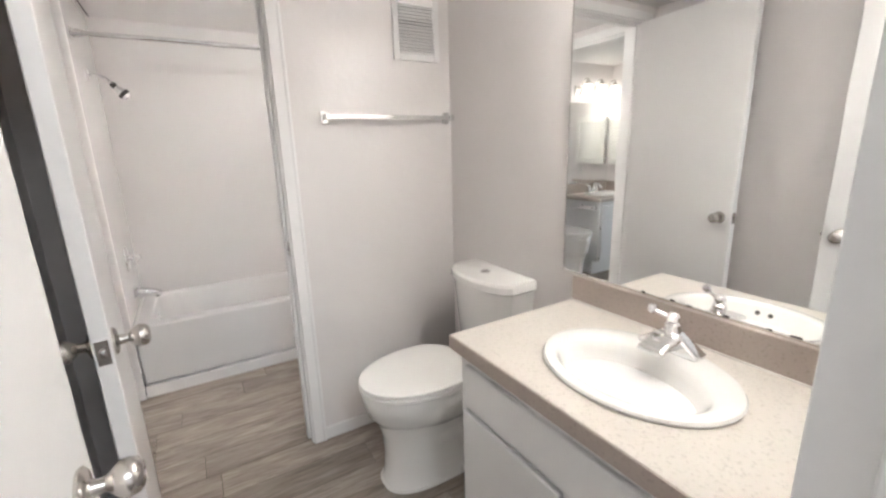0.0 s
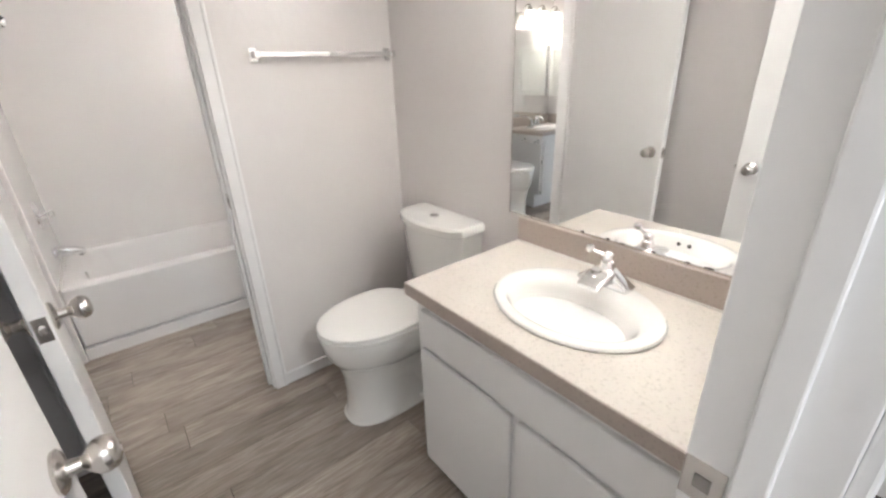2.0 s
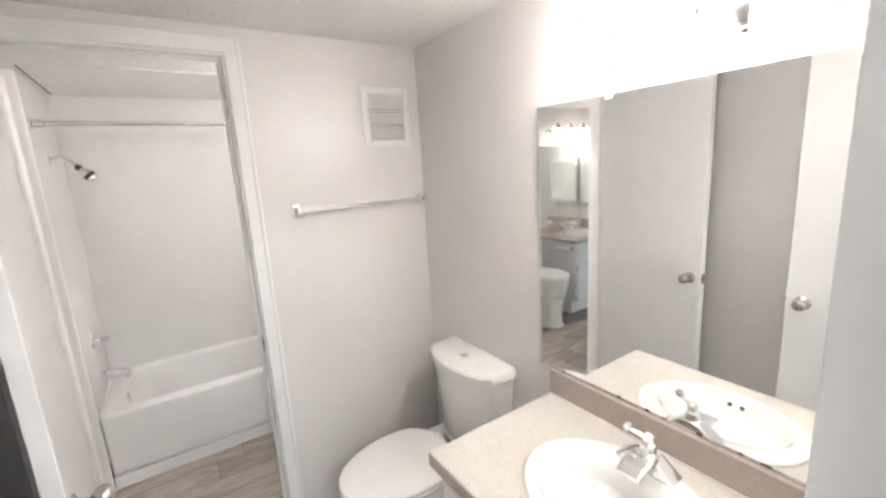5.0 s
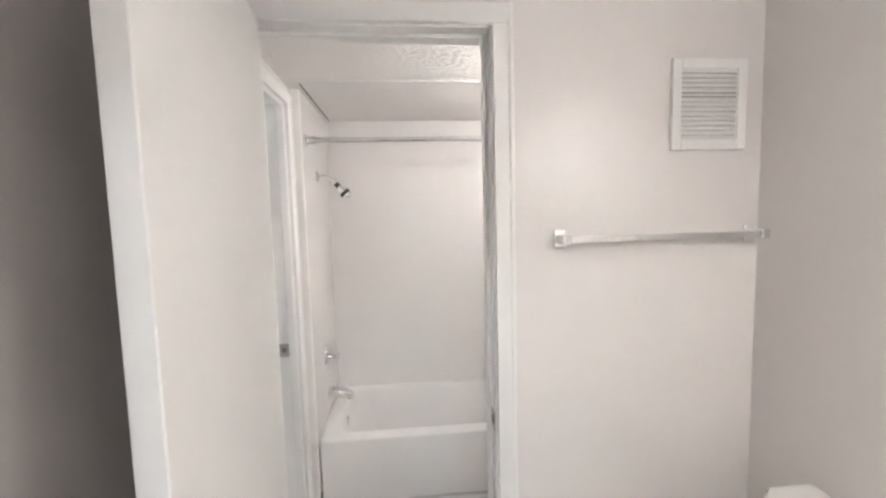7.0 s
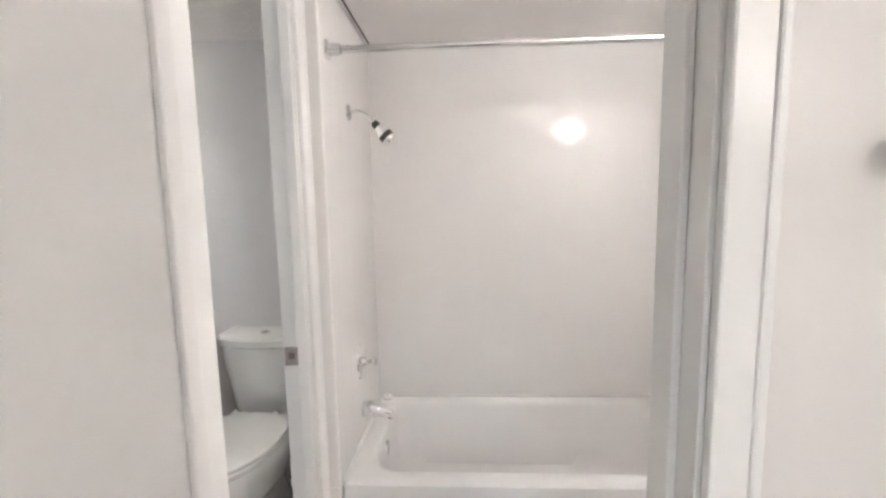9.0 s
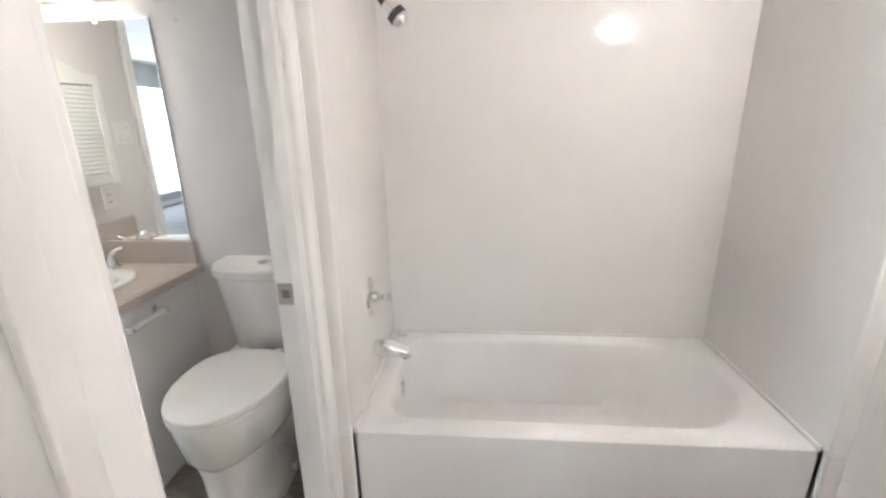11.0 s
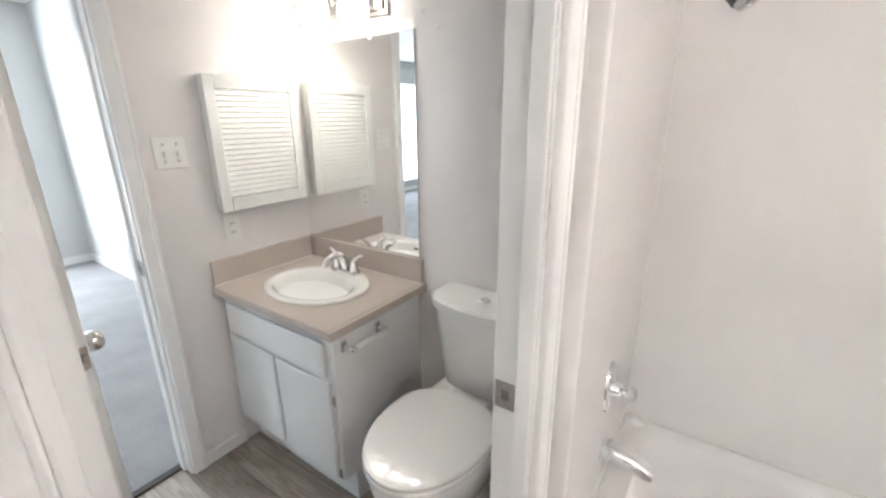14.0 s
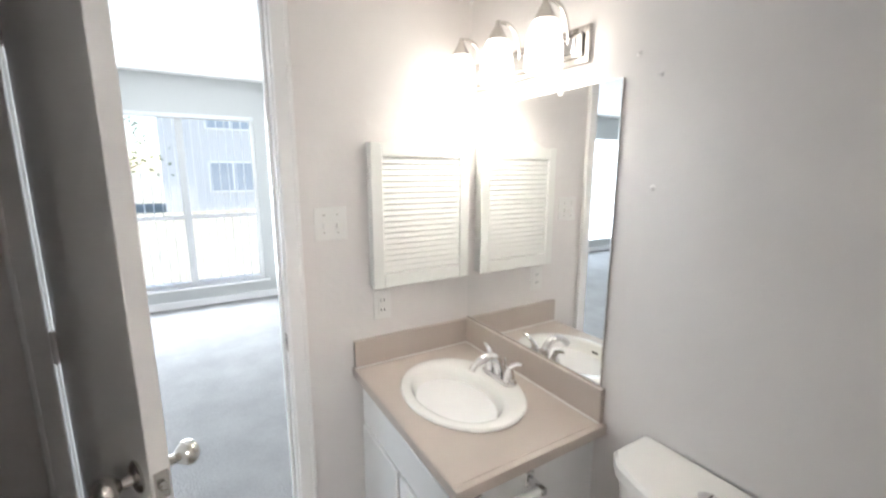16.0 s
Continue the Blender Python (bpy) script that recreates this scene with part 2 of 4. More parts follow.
def tube(points, radius, n=12, bm=None):
    """A round tube along points; radius may be a list."""
    pts = [Vector(p) for p in points]
    rad = radius if isinstance(radius, (list, tuple)) else [radius] * len(pts)
    rings, up = [], None
    for i, p in enumerate(pts):
        d = (pts[min(i + 1, len(pts) - 1)] - pts[max(i - 1, 0)]).normalized()
        if up is None:
            up = Vector((0, 0, 1)) if abs(d.z) < 0.9 else Vector((1, 0, 0))
        u = d.cross(up).normalized()
        w = u.cross(d).normalized()
        up = w
        rings.append([p + rad[i] * (math.cos(2 * math.pi * k / n) * u + math.sin(2 * math.pi * k / n) * w) for k in range(n)])
    return loft(rings, bm=bm)


def arc(p0, p1, p2, steps=10):
    """Points of a smooth curve from p0 to p2 drawn towards p1."""
    a, b, c = Vector(p0), Vector(p1), Vector(p2)
    return [(1 - t) ** 2 * a + 2 * t * (1 - t) * b + t * t * c for t in [i / steps for i in range(steps + 1)]]


def rrect(x0, x1, y0, y1, r, z, per=8):
    """A rounded rectangle ring."""
    out = []
    for cx, cy, a0 in ((x1 - r, y1 - r, 0), (x0 + r, y1 - r, 90), (x0 + r, y0 + r, 180), (x1 - r, y0 + r, 270)):
        for k in range(per):
            a = radians(a0 + 90 * k / (per - 1))
            out.append((cx + r * math.cos(a), cy + r * math.sin(a), z))
    return out


def tub_ring(x0, x1, y0, y1, r0, r1, z, per=10):
    """A rounded rectangle ring with radius r0 at the drain end and r1 at the sloping end."""
    out = []
    for cx, cy, a0, r in ((x1 - r1, y1 - r1, 0, r1), (x0 + r0, y1 - r0, 90, r0), (x0 + r0, y0 + r0, 180, r0), (x1 - r1, y0 + r1, 270, r1)):
        for k in range(per):
            a = radians(a0 + 90 * k / (per - 1))
            out.append((cx + r * math.cos(a), cy + r * math.sin(a), z))
    return out


def oval(cx, cy, a, b, z, n=48, power=2.0):
    out = []
    for i in range(n):
        t = 2 * math.pi * i / n
        c, s = math.cos(t), math.sin(t)
        out.append((cx + a * math.copysign(abs(c) ** (2 / power), c), cy + b * math.copysign(abs(s) ** (2 / power), s), z))
    return out


def egg(x0, x1, w, z, n=40, back=0.55):
    """A toilet-seat outline: blunt at x0, long and rounded at x1."""
    out, m = [], x0 + (x1 - x0) * 0.42
    for i in range(n):
        t = 2 * math.pi * i / n
        c, s = math.cos(t), math.sin(t)
        if c >= 0:
            out.append((m + (x1 - m) * c, w * s, z))
        else:
            p = 2 / 3.2
            out.append((m + (m - x0) * -abs(c) ** p, w * math.copysign(abs(s) ** (0.8), s) * (1 - (1 - back) * 0.35 * c * c), z))
    return out


def thing(name, label, category, group="", m=None, kind=""):
    ob = new(name)
    ob.empty_display_size = 0.05
    tagged(ob, label, category, group, kind)
    if m is not None:
        ob.matrix_world = m
    return ob


def struct(name, bm, material, label, smooth=False, bevel=0.0):
    return tagged(link(name, bm, material, smooth, bevel), label, name.split("_")[0], kind="structure")


# ---- plan ----
H = 2.13          # bathroom ceiling
HB = 2.47         # bedroom ceiling
HEAD = 2.03       # door openings
XE, XW, XP = 1.30, -0.25, -0.335       # east wall, partition faces
XB, XB2 = -1.71, -1.83                # second bathroom's west wall
YS, YM, YV, YT, YN = 0.275, 1.945, 2.065, 3.52, 3.385
D0 = (-0.055, 0.60)
Y0 = 0.15          # outer face of the entry wall
D1 = (-0.13, 0.50)
D2 = (2.125, 2.735)
D3 = (2.07, 2.65)
J = 0.018
TX0, TX1, TY0 = -0.20, 1.192, 2.842   # tub alcove
RIM = 0.42

# ---- walls ----
struct("wall_south", box((XP, D0[0] - J, Y0, YS, 0, H), (D0[1] + J, 1.42, Y0, YS, 0, H), (D0[0] - J, D0[1] + J, Y0, YS, HEAD + J, H)), WALL, "greige painted wall round the entry door")
struct("wall_east", box((XE, 1.42, YS, 3.64, 0, H)), WALL, "greige painted wall behind the long vanity")
struct("wall_middle", box((XW, D1[0] - J, YM, YV, 0, H), (D1[1] + J, XE, YM, YV, 0, H), (D1[0] - J, D1[1] + J, YM, YV, HEAD + J, H)), WALL, "greige painted wall with towel bar and vent")
struct("wall_partition", box((XP, XW, YS, D2[0] - J, 0, H), (XP, XW, D2[1] + J, YT, 0, H), (XP, XW, D2[0] - J, D2[1] + J, HEAD + J, H)), WALL, "greige painted partition beside the tub")
struct("wall_tub", box((XP, XE, YT, 3.64, 0, H)), WALL, "painted wall behind the tub surround")
struct("wall_north", box((XB, XP, YN, 3.505, 0, H)), WALL, "greige painted wall behind the small vanity")
struct("wall_west", box((XB2, XB, 1.0, D3[0] - J, 0, HB), (XB2, XB, D3[1] + J, 3.505, 0, HB), (XB2, XB, D3[0] - J, D3[1] + J, HEAD + J, HB)), WALL, "greige painted wall with the bedroom door")
struct("wall_south_small", box((XB, XP, 1.0, 1.12, 0, H)), WALL, "greige painted end wall of the small bathroom")
struct("ceiling", box((XW, XE, YS, YM, H, H + 0.06), (XW, XE, YV, 2.72, H, H + 0.06)), CEIL, "white ceiling with rough sprayed texture")
struct("ceiling_panel", box((XW, XE, 2.72, YT, H - 0.005, H + 0.06)), PANEL, "smooth white panel over the tub", bevel=0.003)
struct("ceiling_joint", box((TX0 + 0.016, TX0 + 0.021, 2.76, YT - 0.03, H - 0.0075, H - 0.0045)), DARK, "dark open joint along the ceiling panel")
struct("ceiling_small", box((XB, XP, 1.12, YN, H, H + 0.06)), CEIL, "white textured ceiling of the small bathroom")
# hall behind the first camera position
struct("wall_hall", box((-1.2, -1.08, -2.1, Y0, 0, HB), (1.9, 2.02, -2.1, Y0, 0, HB), (-1.2, 2.02, -2.22, -2.1, 0, HB), (-1.2, XP, Y0, YS, 0, HB), (1.42, 2.02, Y0, YS, 0, HB), (XP, 1.42, Y0, YS, H, HB)), WALL, "painted walls of the room outside")
struct("ceiling_hall", box((-1.2, 2.02, -2.22, YS, HB, HB + 0.06)), CEIL, "white ceiling of the room outside")

# ---- floors ----
struct("floor", box((XP, XE, Y0, 2.86, -0.08, -0.006)), SUBFLOOR, "floor under the vinyl planks")
struct("floor_small", box((XB - 0.06, XP, 1.12, YN, -0.08, -0.006)), SUBFLOOR, "floor under the vinyl planks of the small bathroom")
struct("floor_hall", box((-1.2, 2.02, -2.22, Y0, -0.08, -0.004)), HALLFLOOR, "dark plank floor of the room outside")


# ---- trim ----
def casing(name, axis, plane, out, a, b, label):
    """Three flat boards with a stepped inner edge round an opening, on the wall face at plane, towards out."""
    w, e = 0.058, 0.006
    def span(u0, u1, z0, z1, d):
        lo, hi = sorted((plane, plane + out * d))
        return (u0, u1, lo, hi, z0, z1) if axis == "y" else (lo, hi, u0, u1, z0, z1)
    ob = tagged(new(name), label, "trim", kind="structure")
    for u0, u1, v0, v1 in ((a - w, a - e, b + e, b + w),):
        part("side_board", box(span(u0, u1, 0, HEAD + e, 0.016)), TRIM, ob, bevel=0.004)
        part("side_board", box(span(v0, v1, 0, HEAD + e, 0.016)), TRIM, ob, bevel=0.004)
        part("head_board", box(span(u0, v1, HEAD + e, HEAD + w, 0.0165)), TRIM, ob, bevel=0.004)
        part("edge_bead", box(span(u0 - 0.004, u0 + 0.010, 0, HEAD + w, 0.020)), TRIM, ob, bevel=0.004)
        part("edge_bead", box(span(v1 - 0.010, v1 + 0.004, 0, HEAD + w, 0.020)), TRIM, ob, bevel=0.004)
    return ob


def jamb(name, axis, lo, hi, a, b, stop, label):
    """Lining boards of an opening with a door stop at depth stop."""
    def span(u0, u1, d0, d1, z0, z1):
        return (u0, u1, d0, d1, z0, z1) if axis == "y" else (d0, d1, u0, u1, z0, z1)
    ob = tagged(new(name), label, "door frame", kind="structure")
    part("side_lining", box(span(a - J, a, lo, hi, 0, HEAD + J)), TRIM, ob, bevel=0.002)
    part("side_lining", box(span(b, b + J, lo, hi, 0, HEAD + J)), TRIM, ob, bevel=0.002)
    part("head_lining", box(span(a, b, lo, hi, HEAD, HEAD + J)), TRIM, ob, bevel=0.002)
    part("stop", box(span(a, a + 0.011, stop, stop + 0.032, 0, HEAD)), TRIM, ob, bevel=0.003)
    part("stop", box(span(b - 0.011, b, stop, stop + 0.032, 0, HEAD)), TRIM, ob, bevel=0.003)
    part("stop", box(span(a + 0.011, b - 0.011, stop, stop + 0.032, HEAD - 0.011, HEAD)), TRIM, ob, bevel=0.003)
    return ob


def strike(parent, axis, u, d, face):
    """A strike plate on a lining at height 0.93; face gives the way it looks along the wall."""
    lo, hi = sorted((u, u + face * 0.0025))
    l2, h2 = sorted((u + face * 0.0025, u + face * 0.0035))
    if axis == "y":
        p = part("strike_plate", box((lo, hi, d - 0.022, d + 0.022, 0.90, 0.96)), SATIN, parent, "brushed metal strike plate", bevel=0.002)
        part("latch_hole", box((l2, h2, d - 0.009, d + 0.009, 0.920, 0.940)), DUCT, p)
    else:
        p = part("strike_plate", box((d - 0.022, d + 0.022, lo, hi, 0.90, 0.96)), SATIN, parent, "brushed metal strike plate", bevel=0.002)
        part("latch_hole", box((d - 0.009, d + 0.009, l2, h2, 0.920, 0.940)), DUCT, p)


frame_0 = jamb("door_frame_0", "y", Y0, YS, *D0, 0.195, "white painted entry door frame")
strike(frame_0, "y", D0[1], 0.252, -1)
frame_1 = jamb("door_frame_1", "y", YM, YV, *D1, 1.985, "white painted door frame to the tub")
strike(frame_1, "y", D1[1], 1.965, -1)
frame_2 = jamb("door_frame_2", "x", XP, XW, *D2, -0.285, "white painted door frame beside the tub")
strike(frame_2, "x", D2[1], -0.308, -1)
frame_3 = jamb("door_frame_3", "x", XB2, XB, *D3, -1.785, "white painted bedroom door frame")
strike(frame_3, "x", D3[1], -1.735, -1)
casing("trim_entry_outside", "y", Y0, -1, *D0, "white casing outside the entry door")
casing("trim_tub_door", "y", YM, -1, *D1, "white casing round the tub doorway")
casing("trim_tub_door_inside", "y", YV, 1, *D1, "white casing on the tub side")
casing("trim_side_door", "x", XW, 1, *D2, "white casing of the side doorway by the tub")
casing("trim_bedroom_door", "x", XB, 1, *D3, "white casing round the bedroom doorway")
casing("trim_bedroom_side", "x", XB2, -1, *D3, "white casing on the bedroom side")


def baseboard(*spans):
    tagged(link("baseboard", box(*spans), TRIM, bevel=0.004), "low white painted baseboard along the wall", "baseboard", kind="structure")


BH, BT = 0.062, 0.012
baseboard((D1[1] + 0.062, XE, YM - BT, YM, 0, BH))
baseboard((XE - BT, XE, 1.12, YM - BT, 0, BH))
baseboard((XW, XW + BT, YS, YM - 0.02, 0, BH))
baseboard((D1[1] + 0.062, XE, YV, YV + BT, 0, BH))
baseboard((XE - BT, XE, YV + BT, 2.84, 0, BH))
baseboard((XB, XB + BT, D3[1] + 0.062, 2.90, 0, BH))
baseboard((XB, XB + BT, 1.12, D3[0] - 0.062, 0, BH))
baseboard((-0.98, XP, YN - BT, YN, 0, BH))
baseboard((XP - BT, XP, D2[1] + 0.062, YN - BT, 0, BH))
baseboard((XP - BT, XP, 1.12, D2[0] - 0.062, 0, BH))
tagged(link("threshold", box((XB2 + 0.02, XB2 + 0.055, *D3, 0, 0.008)), DARK, bevel=0.003), "dark metal strip where vinyl meets carpet", "threshold", kind="structure")


# ---- doors ----
KNOB = ((0.0, 0.0), (0.031, 0.0), (0.032, 0.004), (0.026, 0.009), (0.012, 0.012), (0.010, 0.028), (0.016, 0.034), (0.025, 0.044), (0.0265, 0.054), (0.024, 0.064), (0.017, 0.070), (0.008, 0.0715), (0.007, 0.069), (0.0, 0.069))


def door(name, x, y, angle, width, label, thick=0.035, hinge_side=1, knob=0.922):
    ob = thing(name, label, "door", kind="structure", m=pose(x, y, 0.008, 0, 0, angle))
    leaf = part("leaf", box((0, width, -thick / 2, thick / 2, 0, HEAD - 0.012)), DOOR, ob, bevel=0.0025)
    for s in (1, -1):
        part("door_knob", lathe([(r, s * (thick / 2 + h)) for r, h in KNOB], 28, "y", (width - 0.062, 0, knob)), SATIN, ob, "round satin nickel knob", smooth=True)
    plate = part("latch_plate", box((width, width + 0.002, -0.0125, 0.0125, knob - 0.028, knob + 0.029)), SATIN, ob, "brushed latch plate", bevel=0.002)
    part("latch_bolt", box((width + 0.002, width + 0.011, -0.006, 0.006, knob - 0.008, knob + 0.010)), SATIN, plate, bevel=0.003)
    for z in (0.20, 1.0, 1.78):
        part("hinge", lathe([(0.006, z), (0.007, z + 0.002), (0.007, z + 0.088), (0.006, z + 0.09)], 12, "z", (-0.004, hinge_side * (thick / 2 + 0.004), 0)), TRIM, ob, "painted hinge", smooth=True)
    return ob


door("door_0", D0[0] + 0.022, YS + 0.004, 88.3, 0.60, "white flat entry door standing open", knob=0.885)
door("door_1", D1[0] + 0.020, YM - 0.016, -83.2, 0.675, "white flat tub-room door standing open", hinge_side=-1, knob=0.905)
door("door_2", XP - 0.012, D2[0] + 0.022, 180.0, 0.60, "white flat side door standing open")
door("door_3", XB + 0.012, D3[0] + 0.022, 22.4, 0.590, "white flat bedroom door half open", hinge_side=-1)


# ---- bathtub and surround ----
tub = thing("bathtub", "white enamelled alcove bathtub with flat apron", "bathtub")
rings = [tub_ring(TX0 + a0, TX1 - a1, TY0 + b0, YT - b1, r0, r1, z) for a0, a1, b0, b1, r0, r1, z in (
    (0, 0, 0.03, 0.004, 0.012, 0.012, 0.0), (0, 0, 0.03, 0.004, 0.012, 0.012, 0.075), (0, 0, 0.004, 0.004, 0.015, 0.015, 0.085),
    (0, 0, 0, 0.004, 0.015, 0.015, RIM - 0.03), (0, 0, 0.004, 0.004, 0.018, 0.018, RIM - 0.008), (0.01, 0.01, 0.014, 0.01, 0.02, 0.02, RIM),
    (0.078, 0.080, 0.066, 0.056, 0.10, 0.24, RIM + 0.002), (0.084, 0.088, 0.073, 0.062, 0.10, 0.24, RIM - 0.002), (0.092, 0.104, 0.082, 0.070, 0.10, 0.235, RIM - 0.02),
    (0.106, 0.16, 0.094, 0.080, 0.11, 0.22, RIM - 0.12), (0.128, 0.24, 0.108, 0.094, 0.12, 0.20, RIM - 0.24), (0.150, 0.285, 0.128, 0.112, 0.12, 0.18, RIM - 0.295),
    (0.19, 0.33, 0.165, 0.15, 0.10, 0.14, RIM - 0.318), (0.28, 0.43, 0.24, 0.23, 0.06, 0.08, RIM - 0.325))]
part("basin", loft(rings), ENAMEL, tub, smooth=True)
part("apron_foot", box((TX0, TX1, TY0, TY0 + 0.0295, 0, 0.068)), ENAMEL, tub, "plain lower strip of the apron", bevel=0.004)
part("caulk_line", box((TX0, TX1, TY0 - 0.004, TY0, 0, 0.006)), CAULK, tub, "thin line of white caulk", bevel=0.002)
part("overflow_plate", lathe([(0.0, -0.082), (0.010, -0.082), (0.030, -0.085), (0.033, -0.092), (0.033, -0.10)][::-1], 24, "x", (-0.012, 3.17, 0.352)), CHROME, tub, "round chrome overflow plate", smooth=True)
part("drain", lathe([(0.034, 0.092), (0.034, 0.103), (0.026, 0.107), (0.018, 0.104), (0.016, 0.112), (0.0, 0.114)], 24, "z", (0.015, 3.20, 0)), CHROME, tub, "chrome drain", smooth=True)

surround = tagged(new("tub_surround"), "glossy white moulded surround with faint tile relief", "tub surround", kind="structure")
part("end_panel", box((TX0 - 0.05, TX0, TY0 - 0.02, YT, RIM, H - 0.006), (TX0 - 0.05, TX0, TY0 - 0.02, TY0 - 0.001, 0, RIM)), SURROUND, surround, bevel=0.006)
part("end_panel", box((TX1, XE, TY0 - 0.02, YT, RIM, H - 0.006), (TX1, XE, TY0 - 0.02, TY0 - 0.001, 0, RIM)), SURROUND, surround, bevel=0.006)
part("back_panel", box((TX0, TX1, YT - 0.006, YT, RIM - 0.003, H - 0.006)), SURROUND, surround)
tagged(link("trim_surround", box((TX0, TX1, YT - 0.016, YT - 0.006, RIM, RIM + 0.012), (TX0 - 0.004, TX0 + 0.012, TY0 + 0.004, YT - 0.016, RIM - 0.014, RIM + 0.010), (TX1 - 0.014, TX1 + 0.004, TY0 + 0.004, YT - 0.016, RIM - 0.014, RIM + 0.010)), CAULK, bevel=0.004), "caulk bead between tub and surround", "trim", kind="structure")

rod = thing("shower_rod", "straight chrome shower curtain rod", "shower rod")
part("rod", lathe([(0.0125, TX0), (0.0125, TX1)], 16, "x", (0, 2.885, 1.90)), CHROME, rod, smooth=True)
for x, s in ((TX0, 1), (TX1, -1)):
    part("flange", lathe([(0.0, x), (0.032, x), (0.032, x + s * 0.006), (0.020, x + s * 0.012), (0.018, x + s * 0.05), (0.0135, x + s * 0.052)], 20, "x", (0, 2.885, 1.90)), CHROME, rod, "round chrome wall flange", smooth=True)

shower = thing("shower_fixture", "chrome shower head with black rings on bent arm", "shower head")
SY, SZ = 3.125, 1.752
part("flange", lathe([(0.0, TX0), (0.030, TX0), (0.028, TX0 + 0.006), (0.012, TX0 + 0.012), (0.0, TX0 + 0.012)], 22, "x", (0, SY, SZ)), CHROME, shower, smooth=True)
part("arm", tube(arc((TX0, SY, SZ), (TX0 + 0.068, SY, SZ + 0.012), (TX0 + 0.102, SY, SZ - 0.045)), 0.0085), CHROME, shower, smooth=True)
# turned head, leaning away from the wall
lean = Matrix.Translation((TX0 + 0.099, SY, SZ - 0.040)) @ Matrix.Rotation(radians(138), 4, "Y") @ Matrix.Scale(1.05, 4)


def leaned(profile, n=24):
    bm = lathe(profile, n)
    bmesh.ops.transform(bm, matrix=lean, verts=bm.verts)
    return bm


part("collar", leaned([(0.0, 0), (0.012, 0), (0.014, 0.006), (0.015, 0.022), (0.0, 0.022)]), RUBBER, shower, "black collar ring", smooth=True)
part("bell", leaned([(0.0, 0.022), (0.014, 0.022), (0.017, 0.035), (0.024, 0.058), (0.0, 0.058)]), CHROME, shower, smooth=True)
part("grip_ring", leaned([(0.0, 0.058), (0.027, 0.058), (0.0275, 0.076), (0.0, 0.076)]), RUBBER, shower, "black rubber grip ring", smooth=True)
part("face", leaned([(0.0, 0.076), (0.025, 0.076), (0.025, 0.086), (0.021, 0.092), (0.012, 0.092), (0.010, 0.097), (0.0, 0.097)]), CHROME, shower, smooth=True)

valve = thing("shower_valve", "chrome single handle valve on oval plate", "faucet")
VY, VZ = 3.145, 0.75
part("plate", loft([[(TX0, VY + 0.045 * math.cos(a), VZ + 0.075 * math.sin(a)) for a in [2 * math.pi * i / 32 for i in range(32)]],
                    [(TX0 + 0.006, VY + 0.043 * math.cos(a), VZ + 0.073 * math.sin(a)) for a in [2 * math.pi * i / 32 for i in range(32)]],
                    [(TX0 + 0.011, VY + 0.028 * math.cos(a), VZ + 0.050 * math.sin(a)) for a in [2 * math.pi * i / 32 for i in range(32)]]]), CHROME, valve, smooth=True)
part("handle", lathe([(0.0, TX0 + 0.01), (0.020, TX0 + 0.01), (0.017, TX0 + 0.03), (0.010, TX0 + 0.036), (0.010, TX0 + 0.046), (0.017, TX0 + 0.052), (0.018, TX0 + 0.066), (0.010, TX0 + 0.072), (0.0, TX0 + 0.072)], 20, "x", (0, VY, VZ)), CHROME, valve, smooth=True)

spout = thing("tub_spout", "chrome tub spout over the basin", "faucet")
def squarish(x, w, h, z, power=3.0, n=28):
    return [(x, y, zz) for y, zz, _ in oval(3.165, z, w, h, 0, n, power)]


part("wall_collar", lathe([(0.0, TX0), (0.034, TX0), (0.034, TX0 + 0.006), (0.030, TX0 + 0.009), (0.0, TX0 + 0.009)], 24, "x", (0, 3.165, 0.532)), CHROME, spout, smooth=True)
part("body", loft([squarish(TX0 + dx, w, h, z) for dx, w, h, z in ((0.004, 0.029, 0.031, 0.532), (0.03, 0.029, 0.031, 0.532), (0.065, 0.028, 0.028, 0.529), (0.095, 0.026, 0.023, 0.523), (0.120, 0.024, 0.019, 0.516), (0.132, 0.022, 0.017, 0.512), (0.137, 0.018, 0.013, 0.511))]), CHROME, spout, smooth=True)
part("outlet_mouth", lathe([(0.0, 0.494), (0.013, 0.494), (0.013, 0.499), (0.0, 0.499)], 16, "z", (TX0 + 0.116, 3.165, 0)), RUBBER, spout, "dark outlet under the tip", smooth=True)
tagged(link("tub_stopper", lathe([(0.0, RIM), (0.024, RIM), (0.026, RIM + 0.008), (0.020, RIM + 0.014), (0.006, RIM + 0.016), (0.006, RIM + 0.026), (0.0, RIM + 0.027)], 20, "z", (TX0 + 0.045, YT - 0.034, 0)), PLASTIC, smooth=True), "white rubber stopper on the tub rim", "stopper")


hook = thing("wall_hook", "small white plastic hook on the surround", "hook", m=pose(TX1, 3.475, 1.878))
part("base", lathe([(0.0, 0.0), (0.020, 0.0), (0.020, -0.004), (0.015, -0.007), (0.0, -0.007)][::-1], 18, "x"), PLASTIC, hook, smooth=True)
part("peg", tube([(-0.005, 0, 0), (-0.022, 0, -0.004), (-0.034, 0, 0.004), (-0.038, 0, 0.016)], [0.007, 0.006, 0.006, 0.005], 10), PLASTIC, hook, smooth=True)
for ax, az in ((-0.923, 1.734), (-0.918, 1.469), (-0.984, 1.791)):
    tagged(link("wall_anchor", lathe([(0.0, YN - 0.004), (0.003, YN - 0.0025), (0.006, YN - 0.0015), (0.008, YN)], 12, "y", (ax, 0, az)), WALL, smooth=True), "painted-over screw anchor in the wall", "wall anchor", "wall anchors")

